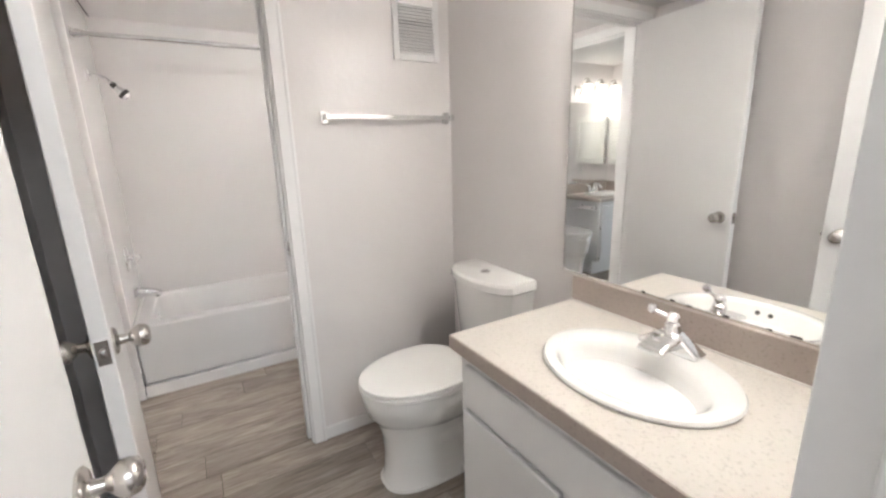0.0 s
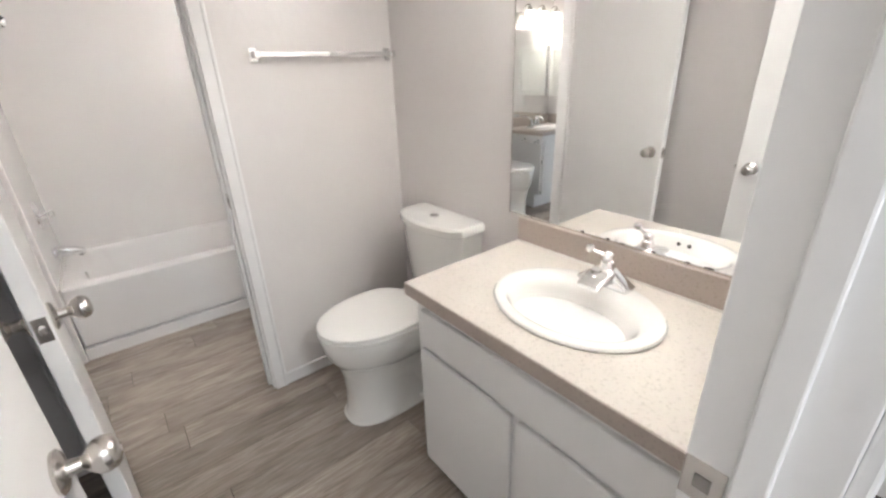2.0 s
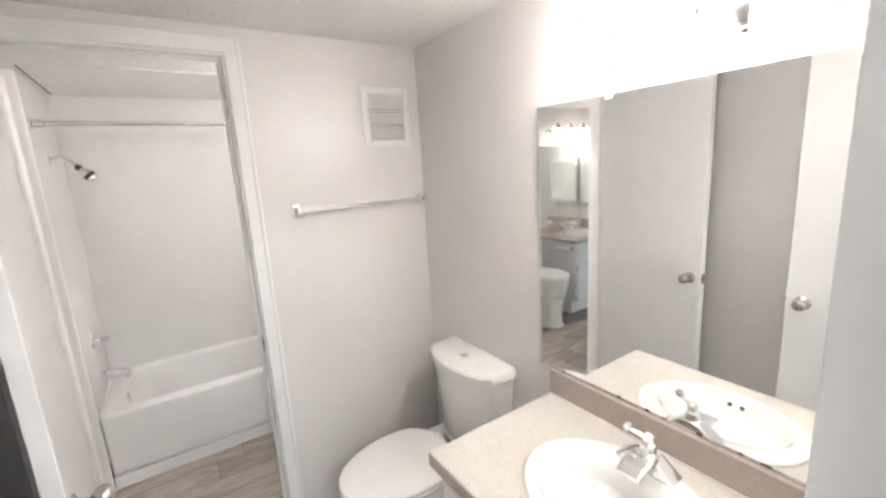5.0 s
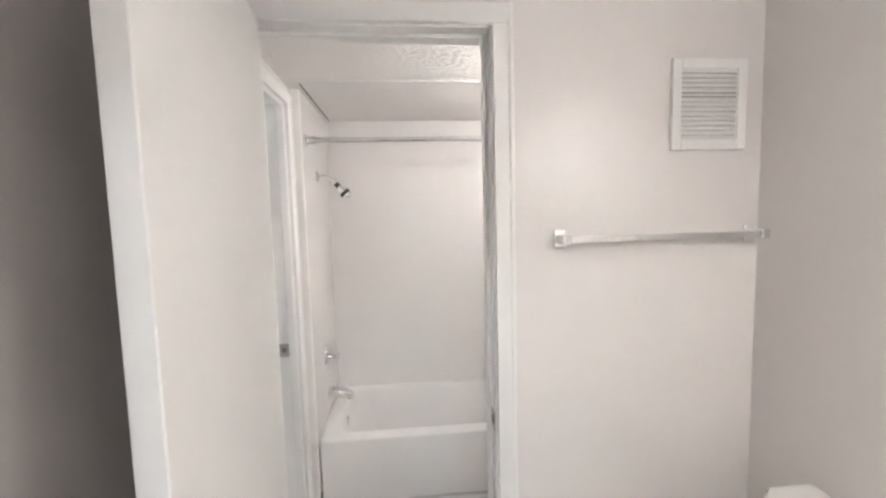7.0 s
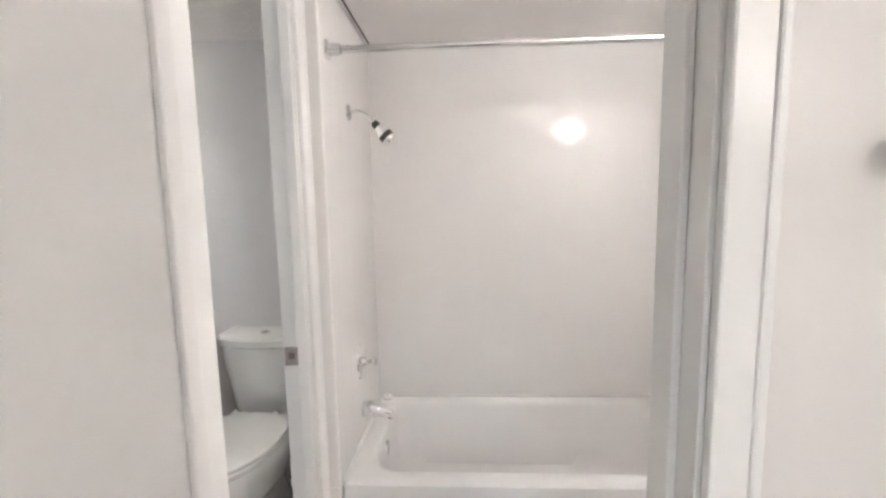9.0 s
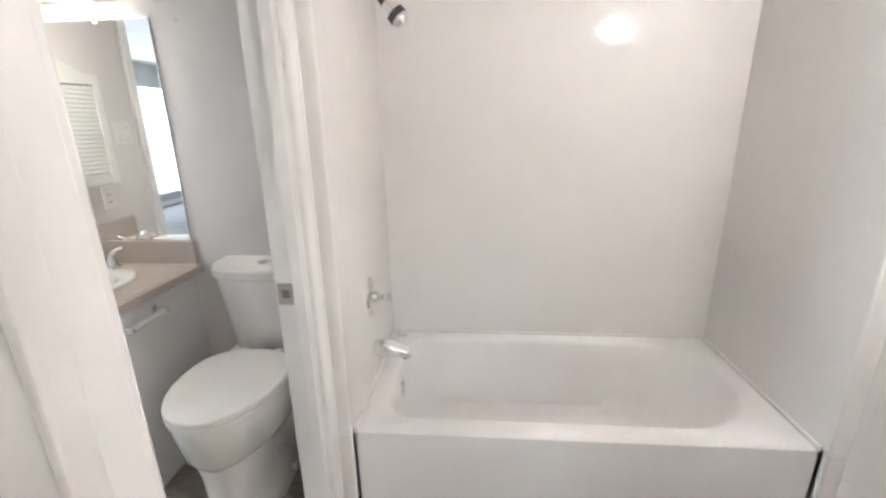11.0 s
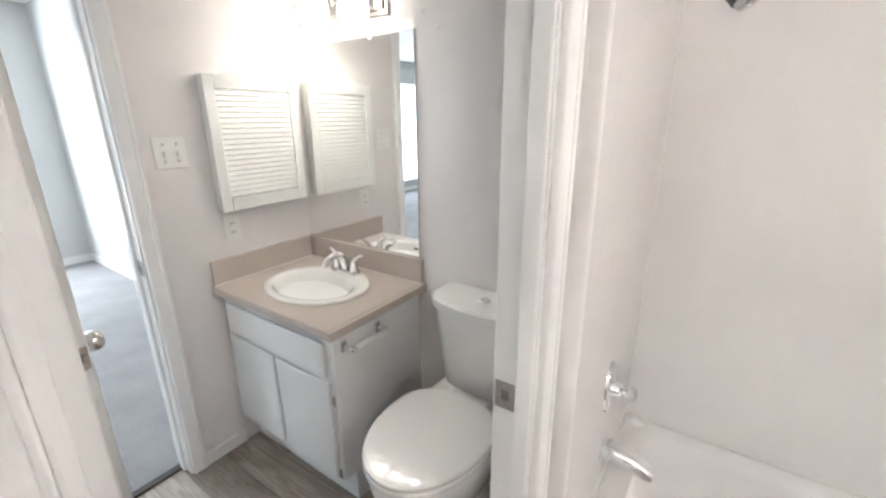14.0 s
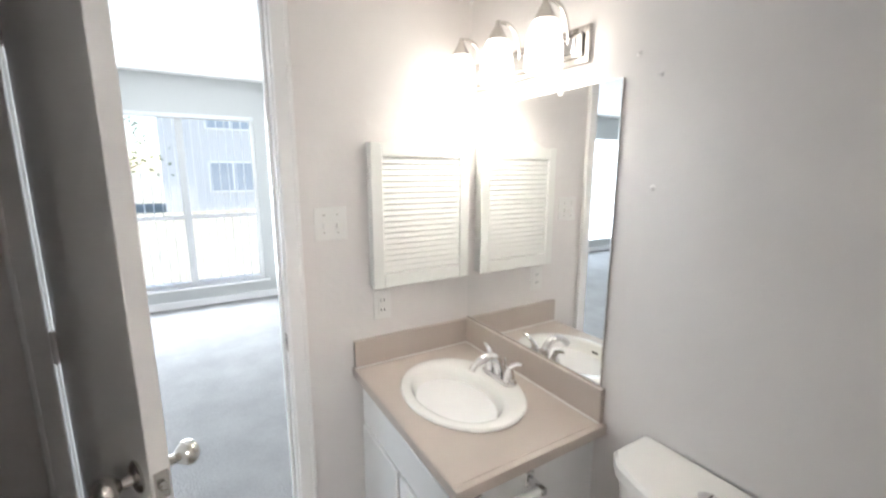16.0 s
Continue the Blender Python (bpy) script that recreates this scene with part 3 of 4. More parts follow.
# ---- toilets ----
def toilet(m, label, lift=0.0):
    """Built facing +x with its tank at x = 0; lift raises the bowl rim and the seat."""
    ob = thing("toilet", label, "toilet", "toilets", m=m)

    def foot(x0, x1, w, z, p=2.6, n=40):
        return oval((x0 + x1) / 2, 0, (x1 - x0) / 2, w, z, n, p)
    part("pedestal", loft([foot(0.16, 0.612, 0.120, 0.0), foot(0.165, 0.608, 0.118, 0.018), foot(0.175, 0.600, 0.112, 0.028), foot(0.175, 0.596, 0.109, 0.12), foot(0.165, 0.602, 0.114, 0.20), foot(0.15, 0.618, 0.128, 0.255, 2.3), foot(0.14, 0.62, 0.135, 0.27, 2.3)]), CHINA, ob, smooth=True)
    part("bowl", loft([egg(0.20, 0.575, 0.10, 0.235), egg(0.18, 0.622, 0.135, 0.262), egg(0.165, 0.652, 0.165, 0.305), egg(0.16, 0.668, 0.178, 0.35 + lift), egg(0.158, 0.672, 0.181, 0.385 + lift), egg(0.165, 0.665, 0.174, 0.398 + lift)]), CHINA, ob, smooth=True)
    part("trapway", tube([(0.50, 0, 0.14), (0.40, 0, 0.20), (0.30, 0, 0.20), (0.24, 0, 0.11), (0.19, 0, 0.05)], [0.10, 0.118, 0.125, 0.122, 0.115], 20), CHINA, ob, "bulging trapway of the pedestal", smooth=True)
    part("deck", loft([rrect(0.03, 0.24, -0.11, 0.11, 0.04, 0.27), rrect(0.015, 0.26, -0.150, 0.150, 0.05, 0.345 + lift), rrect(0.012, 0.27, -0.166, 0.166, 0.045, 0.372 + lift), rrect(0.012, 0.27, -0.167, 0.167, 0.045, 0.392 + lift), rrect(0.02, 0.262, -0.160, 0.160, 0.04, 0.398 + lift)]), CHINA, ob, smooth=True)
    part("seat", loft([egg(0.225, 0.672, 0.180, 0.399 + lift), egg(0.22, 0.680, 0.186, 0.404 + lift), egg(0.22, 0.680, 0.186, 0.416 + lift), egg(0.225, 0.674, 0.180, 0.420 + lift)]), CHINA_SEAT, ob, "white plastic seat", smooth=True)
    part("lid", loft([egg(0.226, 0.672, 0.178, 0.4225 + lift), egg(0.220, 0.680, 0.186, 0.4255 + lift), egg(0.219, 0.681, 0.187, 0.433 + lift), egg(0.2205, 0.679, 0.1855, 0.4365 + lift), egg(0.225, 0.674, 0.181, 0.4385 + lift), egg(0.232, 0.666, 0.174, 0.4393 + lift), egg(0.29, 0.58, 0.12, 0.4405 + lift), egg(0.36, 0.48, 0.04, 0.441 + lift)]), CHINA_SEAT, ob, "closed white lid", smooth=True)
    for y in (-0.07, 0.07):
        part("hinge_cap", lathe([(0.0, 0.398), (0.017, 0.398), (0.017, 0.425), (0.012, 0.431), (0.0, 0.432)], 16, "z", (0.213, y, lift)), CHINA_SEAT, ob, smooth=True)
    def bow(d, w, b, z, n=14):
        """Tank outline: straight back, bowed front."""
        pts = [(0.006, -w, z), (0.006, w, z)]
        pts += [(d - b * (2 * k / (n - 1) - 1) ** 2 - (0.02 if k in (0, n - 1) else 0), w * (1 - 2 * k / (n - 1)), z) for k in range(n)]
        return pts
    part("tank", loft([bow(0.150, 0.150, 0.03, 0.385 + lift), bow(0.160, 0.160, 0.03, 0.40 + lift), bow(0.180, 0.194, 0.045, 0.65), bow(0.184, 0.202, 0.048, 0.716)]), CHINA, ob, smooth=True)
    part("tank_lid", loft([bow(0.190, 0.204, 0.05, 0.718), bow(0.198, 0.211, 0.052, 0.723), bow(0.199, 0.212, 0.052, 0.749), bow(0.192, 0.206, 0.05, 0.758), bow(0.17, 0.19, 0.045, 0.761)]), CHINA, ob, "bowed tank lid", smooth=True)
    b = part("flush_button", lathe([(0.0, 0.760), (0.022, 0.760), (0.022, 0.764), (0.019, 0.766), (0.0, 0.766)], 24, "z", (0.10, 0, 0)), CHROME, ob, "round chrome flush button", smooth=True)
    part("button_split", box((0.084, 0.116, -0.001, 0.001, 0.7662, 0.7668)), DARK, b)
    for y in (-0.118, 0.118):
        part("bolt_cap", lathe([(0.0, 0.0), (0.014, 0.0), (0.013, 0.014), (0.006, 0.020), (0.0, 0.020)], 14, "z", (0.30, y, 0.012)), CHINA_SEAT, ob, smooth=True)
    part("caulk", loft([foot(0.155, 0.62, 0.126, 0.0), foot(0.16, 0.615, 0.122, 0.006)]), CAULK, ob, "bead of caulk round the foot", smooth=True)
    hose = arc((0.02, 0.17, 0.16), (0.10, 0.24, 0.20), (0.09, 0.12, 0.40))
    part("supply_hose", tube(hose, 0.006, 8), SATIN, ob, "braided supply hose", smooth=True)
    part("shutoff_valve", lathe([(0.0, 0.0), (0.018, 0.0), (0.018, 0.004), (0.009, 0.006), (0.009, 0.03), (0.014, 0.034), (0.014, 0.05), (0.0, 0.052)], 14, "x", (0.0, 0.17, 0.16)), CHROME, ob, smooth=True)
    return ob


TALL = Matrix.Diagonal((1, 1, 1.06, 1))
toilet(pose(XE, 1.538, 0, 0, 0, 180) @ TALL, "white dual-flush toilet with closed lid beside the vanity")
toilet(pose(-0.665, YN, 0, 0, 0, -90) @ Matrix.Diagonal((0.97, 1, 1.09, 1)), "white dual-flush toilet with closed lid against partition", 0.032)


# ---- vanities ----
def pull_hinge(parent, x, y, z, m=SATIN):
    part("hinge", box((x - 0.004, x + 0.004, y - 0.004, y, z - 0.022, z + 0.022), (x - 0.006, x + 0.006, y - 0.007, y - 0.003, z - 0.012, z + 0.012)), m, parent, "small metal hinge", bevel=0.0015)


def sink_bowl(parent, a, b, z, mat_):
    rings = [oval(0, 0, a, b, z + 0.001), oval(0, 0, a + 0.002, b + 0.002, z + 0.006), oval(0, 0, a - 0.002, b - 0.002, z + 0.012), oval(0, 0, a - 0.010, b - 0.010, z + 0.0145), oval(0, -0.006, a - 0.030, b - 0.030, z + 0.0135),
             oval(0, -0.020, a - 0.042, b - 0.052, z + 0.010), oval(0, -0.023, a - 0.050, b - 0.060, z + 0.002), oval(0, -0.024, a - 0.060, b - 0.068, z - 0.018), oval(0, -0.024, a - 0.076, b - 0.080, z - 0.045),
             oval(0, -0.022, a - 0.100, b - 0.098, z - 0.068), oval(0, -0.020, a - 0.135, b - 0.122, z - 0.084), oval(0, -0.018, a - 0.175, b - 0.145, z - 0.093), oval(0, -0.016, 0.024, 0.024, z - 0.098)]
    return part("bowl", loft(rings, cap0=False), mat_, parent, smooth=True)


def vanity(name, m, width, depth, label, kick):
    """Body along x from 0 to width, back at y = 0, front at y = -depth."""
    ob = thing(name, label, "vanity cabinet", m=m)
    z1 = 0.7475 if width > 0.8 else 0.757
    part("body", box((0, width, -depth, 0, kick, z1)), CABINET, ob, bevel=0.002)
    part("toe_kick", box((0.0, width - 0.001, -depth + 0.06, -0.001, 0, kick)), CABINET, ob)
    part("drawer_front", box((0.035, width - 0.035, -depth - 0.016, -depth, 0.585, 0.715)), CABINET, ob, "false drawer front", bevel=0.005)
    half = width / 2
    for x0, x1, hx in ((0.022, half - 0.010, 0.016), (half + 0.010, width - 0.022, width - 0.016)):
        d = part("door", box((x0, x1, -depth - 0.016, -depth, kick + 0.012, 0.565)), CABINET, ob, "flat overlay door", bevel=0.005)
        for z in (0.17, 0.49):
            pull_hinge(d, hx, -depth, z)
    return ob


def faucet(m, kind, label):
    ob = thing("faucet", label, "faucet", m=m)
    if kind == "lever":
        part("base", loft([rrect(-0.078, 0.078, -0.026, 0.026, 0.008, 0), rrect(-0.078, 0.078, -0.026, 0.026, 0.008, 0.007), rrect(-0.060, 0.060, -0.025, 0.025, 0.010, 0.020), rrect(-0.036, 0.036, -0.024, 0.024, 0.012, 0.038), rrect(-0.026, 0.026, -0.022, 0.022, 0.014, 0.046), rrect(-0.022, 0.022, -0.019, 0.019, 0.014, 0.048)]), CHROME, ob, smooth=True)
        part("spout", loft([[(-w, y, zz), (w, y, zz), (w, y, zz + h * 0.7), (w * 0.82, y, zz + h), (-w * 0.82, y, zz + h), (-w, y, zz + h * 0.7)] for y, w, zz, h in ((-0.006, 0.036, 0.012, 0.034), (-0.035, 0.036, 0.018, 0.026), (-0.062, 0.035, 0.018, 0.018), (-0.084, 0.034, 0.013, 0.014), (-0.092, 0.032, 0.010, 0.012))]), CHROME, ob, "flat sloping spout", bevel=0.003)
        part("collar", lathe([(0.0, 0.046), (0.021, 0.046), (0.021, 0.052), (0.019, 0.055), (0.018, 0.066), (0.012, 0.072), (0.0, 0.072)], 24), CHROME, ob, smooth=True)
        part("dome", lathe([(0.008, 0.070), (0.014, 0.074), (0.016, 0.082), (0.014, 0.090), (0.008, 0.095), (0.0, 0.096)], 20), CHROME, ob, smooth=True)
        lever = part("lever", tube([(0, 0, 0.080), (-0.016, -0.006, 0.086), (-0.030, -0.011, 0.090), (-0.040, -0.015, 0.094)], [0.007, 0.006, 0.005, 0.005], 12), CHROME, ob, "slim lever", smooth=True)
        part("ball_tip", lathe([(0.0, -0.012), (0.007, -0.010), (0.012, -0.003), (0.0125, 0.003), (0.009, 0.010), (0.0, 0.013)], 18, "z", (-0.047, -0.018, 0.097)), CHROME, lever, smooth=True)
    else:
        part("base", loft([rrect(-0.08, 0.08, -0.025, 0.025, 0.024, 0), rrect(-0.08, 0.08, -0.025, 0.025, 0.024, 0.008), rrect(-0.074, 0.074, -0.02, 0.02, 0.019, 0.014)]), CHROME, ob, smooth=True)
        part("spout", tube(arc((0, 0.004, 0.01), (0, -0.01, 0.10), (0, -0.065, 0.085), 8) + arc((0, -0.065, 0.085), (0, -0.10, 0.078), (0, -0.115, 0.052), 6)[1:], [0.020, 0.0195, 0.019, 0.0175, 0.0165, 0.016, 0.0155, 0.015, 0.0145, 0.014, 0.0135, 0.013, 0.0125, 0.0125, 0.0125], 16), CHROME, ob, "curved spout", smooth=True)
        for s in (-1, 1):
            post = part("handle_post", lathe([(0.0, 0.012), (0.021, 0.012), (0.019, 0.03), (0.014, 0.048), (0.011, 0.056), (0.0, 0.058)], 18, "z", (s * 0.052, 0, 0)), CHROME, ob, smooth=True)
            part("lever", tube([(s * 0.050, 0, 0.050), (s * 0.062, 0.006, 0.068), (s * 0.085, 0.010, 0.082), (s * 0.104, 0.012, 0.085)], [0.009, 0.009, 0.007, 0.005], 10), CHROME, post, smooth=True)
        part("lift_rod", lathe([(0.003, 0.01), (0.003, 0.055), (0.006, 0.058), (0.005, 0.066), (0.0, 0.067)], 10, "z", (0, 0.026, 0)), CHROME, ob, smooth=True)
    return ob


def cut_slab(x0, x1, y0, y1, z0, z1, cx, cy, a, b, n=48):
    """A slab with an oval hole."""
    bm = bmesh.new()

    def edge(t):
        c, s = math.cos(t), math.sin(t)
        k = min((((x1 if c > 0 else x0) - cx) / c) if abs(c) > 1e-6 else 9, (((y1 if s > 0 else y0) - cy) / s) if abs(s) > 1e-6 else 9)
        return cx + k * c, cy + k * s
    angles = sorted([2 * math.pi * i / n for i in range(n)] + [math.atan2(y - cy, x - cx) % (2 * math.pi) for x in (x0, x1) for y in (y0, y1)])
    rows = []
    for z in (z1, z0):
        rows.append([bm.verts.new((*edge(t), z)) for t in angles])
        rows.append([bm.verts.new((cx + a * math.cos(t), cy + b * math.sin(t), z)) for t in angles])
    k = len(angles)
    for i in range(k):
        j = (i + 1) % k
        for p, q in ((0, 1), (2, 3), (0, 2), (1, 3)):
            bm.faces.new((rows[p][i], rows[p][j], rows[q][j], rows[q][i]))
    return bm


# long vanity: local x runs along -y of the plan, local y points at the east wall
V1 = pose(XE, 1.115, 0, 0, 0, -90)
vanity("vanity_cabinet", V1, 0.838, 0.50, "white painted vanity cabinet with two flat doors", 0.085)
top1 = thing("countertop", "beige flecked laminate countertop with backsplash", "countertop", m=pose(XE, 1.135, 0, 0, 0, -90))
S1 = (0.417, -0.268)
part("slab", cut_slab(0, 0.858, -0.525, -0.001, 0.750, 0.790, S1[0], S1[1], 0.21, 0.158), LAMINATE_1, top1)
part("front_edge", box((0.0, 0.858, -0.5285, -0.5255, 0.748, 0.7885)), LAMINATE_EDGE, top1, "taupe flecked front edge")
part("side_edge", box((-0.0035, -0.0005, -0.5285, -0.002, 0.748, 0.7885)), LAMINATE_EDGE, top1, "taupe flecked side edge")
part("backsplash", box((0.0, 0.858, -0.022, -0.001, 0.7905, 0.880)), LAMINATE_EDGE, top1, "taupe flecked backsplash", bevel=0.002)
part("caulk_line", box((0.0, 0.858, -0.026, -0.022, 0.7905, 0.795)), CAULK, top1)
sink1 = thing("sink", "white oval drop-in sink in beige counter", "sink", "bathroom sinks", m=pose(XE - 0.268, 1.135 - S1[0], 0, 0, 0, -90))
sink_bowl(sink1, 0.232, 0.184, 0.790, CHINA)
part("drain", lathe([(0.0, 0.692), (0.023, 0.692), (0.023, 0.6945), (0.017, 0.696), (0.014, 0.694), (0.013, 0.700), (0.0, 0.702)], 20, "z", (0, -0.016, 0)), CHROME, sink1, "chrome drain", smooth=True)
for x in (-0.018, 0.018):
    part("overflow_hole", lathe([(0.0, -0.0), (0.007, 0.0), (0.007, 0.004), (0.0, 0.004)], 12, "y", (x, -0.1405, 0.774)), DARK, sink1, "small dark overflow hole", smooth=True)
faucet(pose(XE - 0.268 + 0.150, 1.135 - S1[0], 0.805, 0, 0, -90), "lever", "chrome centre-set faucet with flat spout")

V2 = pose(XB + 0.002, YN, 0, 0, 0, 0)
van2 = vanity("vanity_cabinet", V2, 0.678, 0.477, "white painted corner vanity with visible hinges", 0.142)
top2 = thing("countertop", "plain taupe laminate countertop in corner", "countertop", m=pose(XB, YN, 0, 0, 0, 0))
S2 = (0.350, -0.262)
part("slab", cut_slab(0.001, 0.700, -0.512, -0.001, 0.758, 0.790, S2[0], S2[1], 0.222, 0.165), LAMINATE_2, top2)
part("front_edge", box((0.001, 0.7195, -0.5155, -0.5125, 0.758, 0.7885)), LAMINATE_2, top2)
part("side_edge", box((0.7005, 0.7195, -0.5120, -0.002, 0.758, 0.7885)), LAMINATE_2, top2)
part("backsplash", box((0.001, 0.706, -0.020, -0.001, 0.7905, 0.895)), LAMINATE_2, top2, "taupe backsplash under the mirror", bevel=0.002)
part("side_splash", box((0.001, 0.020, -0.510, -0.0205, 0.7905, 0.895)), LAMINATE_2, top2, "taupe splash on the side wall", bevel=0.002)
part("caulk_line", box((0.020, 0.706, -0.024, -0.020, 0.7905, 0.795), (0.020, 0.024, -0.510, -0.024, 0.7905, 0.795)), CAULK, top2)
sink2 = thing("sink", "white oval drop-in sink in taupe counter", "sink", "bathroom sinks", m=pose(XB + S2[0], YN + S2[1], 0, 0, 0, 0))
sink_bowl(sink2, 0.238, 0.190, 0.790, CHINA)
part("drain", lathe([(0.0, 0.692), (0.023, 0.692), (0.023, 0.6945), (0.017, 0.696), (0.014, 0.694), (0.013, 0.700), (0.0, 0.702)], 20, "z", (0, -0.016, 0)), CHROME, sink2, "chrome drain", smooth=True)
part("overflow_hole", box((-0.016, 0.016, -0.1475, -0.1435, 0.768, 0.777)), DARK, sink2, "dark overflow slot", bevel=0.002)
faucet(pose(XB + S2[0] + 0.01, YN + S2[1] + 0.150, 0.805, 0, 0, 0), "two", "chrome two-lever faucet with curved spout")
holder = thing("toilet_paper_holder", "empty chrome paper holder with white roller", "paper holder", m=pose(XB + 0.680, YN - 0.345, 0.695, 0, 0, 0))
for y in (-0.085, 0.085):
    part("post", box((0.0, 0.006, y - 0.014, y + 0.014, -0.022, 0.022), (0.006, 0.062, y - 0.008, y + 0.008, -0.010, 0.010)), CHROME, holder, "chrome post", bevel=0.004)
part("roller", lathe([(0.0, -0.076), (0.008, -0.076), (0.012, -0.070), (0.012, 0.070), (0.008, 0.076), (0.0, 0.076)], 18, "y", (0.05, 0, 0)), PLASTIC, holder, "white plastic roller", smooth=True)


# ---- mirrors ----
def mirror(name, spans, rim_spans, label, clips):
    ob = thing(name, label, "mirror")
    part("glass", box(spans), MIRROR, ob)
    part("rim", box(*rim_spans), SATIN, ob, "thin metal edge")
    for c in clips:
        part("clip", box(c), PLASTIC, ob, "clear plastic clip", bevel=0.002)


mirror("wall_mirror", (XE - 0.006, XE - 0.001, YS + 0.003, 1.190, 0.886, 1.765), [(XE - 0.009, XE - 0.001, YS + 0.003, 1.193, 0.881, 0.886), (XE - 0.007, XE - 0.001, 1.190, 1.193, 0.886, 1.766)], "large frameless mirror over the long vanity", [(XE - 0.010, XE - 0.006, 0.92, 0.94, 1.752, 1.772)])
mirror("wall_mirror", (XB + 0.004, -1.022, YN - 0.006, YN - 0.001, 0.900, 1.740), [(XB + 0.004, -1.019, YN - 0.009, YN - 0.001, 0.895, 0.900), (-1.022, -1.019, YN - 0.007, YN - 0.001, 0.900, 1.742)], "frameless mirror in the corner over the sink", [(-1.24, -1.22, YN - 0.010, YN - 0.006, 1.728, 1.748)])


rg = random.Random(12)
worn = bpy.data.objects["wall_mirror"]
for k in range(9):
    y, w = rg.uniform(0.45, 1.15), rg.uniform(0.004, 0.016)
    part("worn_chip", box((XE - 0.0068, XE - 0.0061, y, y + w, 0.8862, 0.8862 + rg.uniform(0.002, 0.006))), DARK, worn, "dark desilvered chip")


# ---- vanity lights ----
def vanity_light(m, label, glass, bulb, n=3, step=0.205):
    """Bar along x, back at y = 0, lamps towards -y."""
    ob = thing("vanity_light", label, "wall lamp", "vanity lights", m=m)
    w = step * (n - 1) / 2 + 0.065
    part("back_plate", box((-w, w, -0.012, 0, -0.05, 0.05)), SATIN, ob, "satin nickel back plate", bevel=0.004)
    part("raised_panel", box((-w + 0.018, w - 0.018, -0.022, -0.012, -0.032, 0.032)), SATIN, ob, bevel=0.005)
    part("inner_panel", box((-w + 0.04, w - 0.04, -0.028, -0.022, -0.020, 0.020)), CHROME, ob, bevel=0.003)
    for i in range(n):
        x = (i - (n - 1) / 2) * step
        part("arm", tube(arc((x, -0.022, 0.0), (x, -0.03, 0.13), (x, -0.115, 0.105), 10), 0.006, 10), SATIN, ob, "curved metal arm", smooth=True)
        part("cap", lathe([(0.0, 0.112), (0.006, 0.112), (0.008, 0.10), (0.016, 0.085), (0.030, 0.060), (0.031, 0.054), (0.0, 0.054)], 20, "z", (x, -0.115, 0)), SATIN, ob, "conical metal cap", smooth=True)
        part("shade", lathe([(0.028, 0.056), (0.036, 0.045), (0.045, 0.02), (0.050, -0.015), (0.051, -0.045), (0.049, -0.066), (0.047, -0.070), (0.046, -0.066), (0.047, -0.045), (0.046, -0.015), (0.040, 0.02), (0.0, 0.05)], 28, "z", (x, -0.115, 0)), glass, ob, "lit frosted bell shade", smooth=True)
        part("bulb", lathe([(0.0, -0.052), (0.016, -0.048), (0.026, -0.030), (0.026, -0.012), (0.015, 0.010), (0.012, 0.03), (0.0, 0.03)], 18, "z", (x, -0.115, 0)), bulb, ob, "lit bulb", smooth=True)
    return ob


vanity_light(pose(XE, 0.715, 1.865, 0, 0, -90), "three-lamp nickel light bar over the long mirror", SHADE, BULB)
vanity_light(pose(-1.40, YN, 1.85, 0, 0, 0), "three-lamp nickel light bar over the corner mirror", SHADE_SMALL, BULB_WARM)


sconce = thing("wall_lamp", "small lit glass wall lamp beside the tub", "wall lamp", m=pose(1.08, YV, 1.93))
part("back_plate", lathe([(0.0, 0.0), (0.055, 0.0), (0.055, 0.012), (0.045, 0.018), (0.0, 0.018)], 24, "y"), SATIN, sconce, smooth=True)
part("neck", lathe([(0.012, 0.018), (0.012, 0.06)], 14, "y"), SATIN, sconce, smooth=True)
part("shade", lathe([(0.0, -0.037), (0.020, -0.034), (0.031, -0.019), (0.034, 0.0), (0.030, 0.019), (0.019, 0.034), (0.0, 0.038)], 24, "z", (0, 0.085, 0)), SHADE_TUB, sconce, "lit frosted globe", smooth=True)

# ---- louvered cabinet ----
cab = thing("medicine_cabinet", "white louvered medicine cabinet with arched top", "wall cabinet", m=pose(XB, 2.945, 1.09, 0, 0, 0))
CW, CH, CD = 0.405, 0.515, 0.050
part("body", box((0, CD - 0.020, 0.004, CW - 0.004, 0.004, CH)), LOUVER, cab, bevel=0.002)
dr = part("door", box((CD - 0.018, CD, 0.042, CW - 0.042, 0, 0.050)), LOUVER, cab, bevel=0.003)
part("stile", box((CD - 0.018, CD, 0, 0.042, 0, CH)), LOUVER, dr, bevel=0.003)
part("stile", box((CD - 0.018, CD, CW - 0.042, CW, 0, CH)), LOUVER, dr, bevel=0.003)
crown = bmesh.new()
top_pts = [(0.042, CH - 0.048), (CW - 0.042, CH - 0.048), (CW - 0.042, CH)] + [(CW - 0.06 - (CW - 0.12) * t, CH + 0.044 * (0.5 - 0.5 * math.cos(2 * math.pi * t)) ** 0.8) for t in [i / 16 for i in range(17)]] + [(0.042, CH)]
loft([[(CD - 0.018, y, z) for y, z in top_pts], [(CD, y, z) for y, z in top_pts]], bm=crown)
part("arched_rail", crown, LOUVER, dr, "arched top rail")
NS = 20
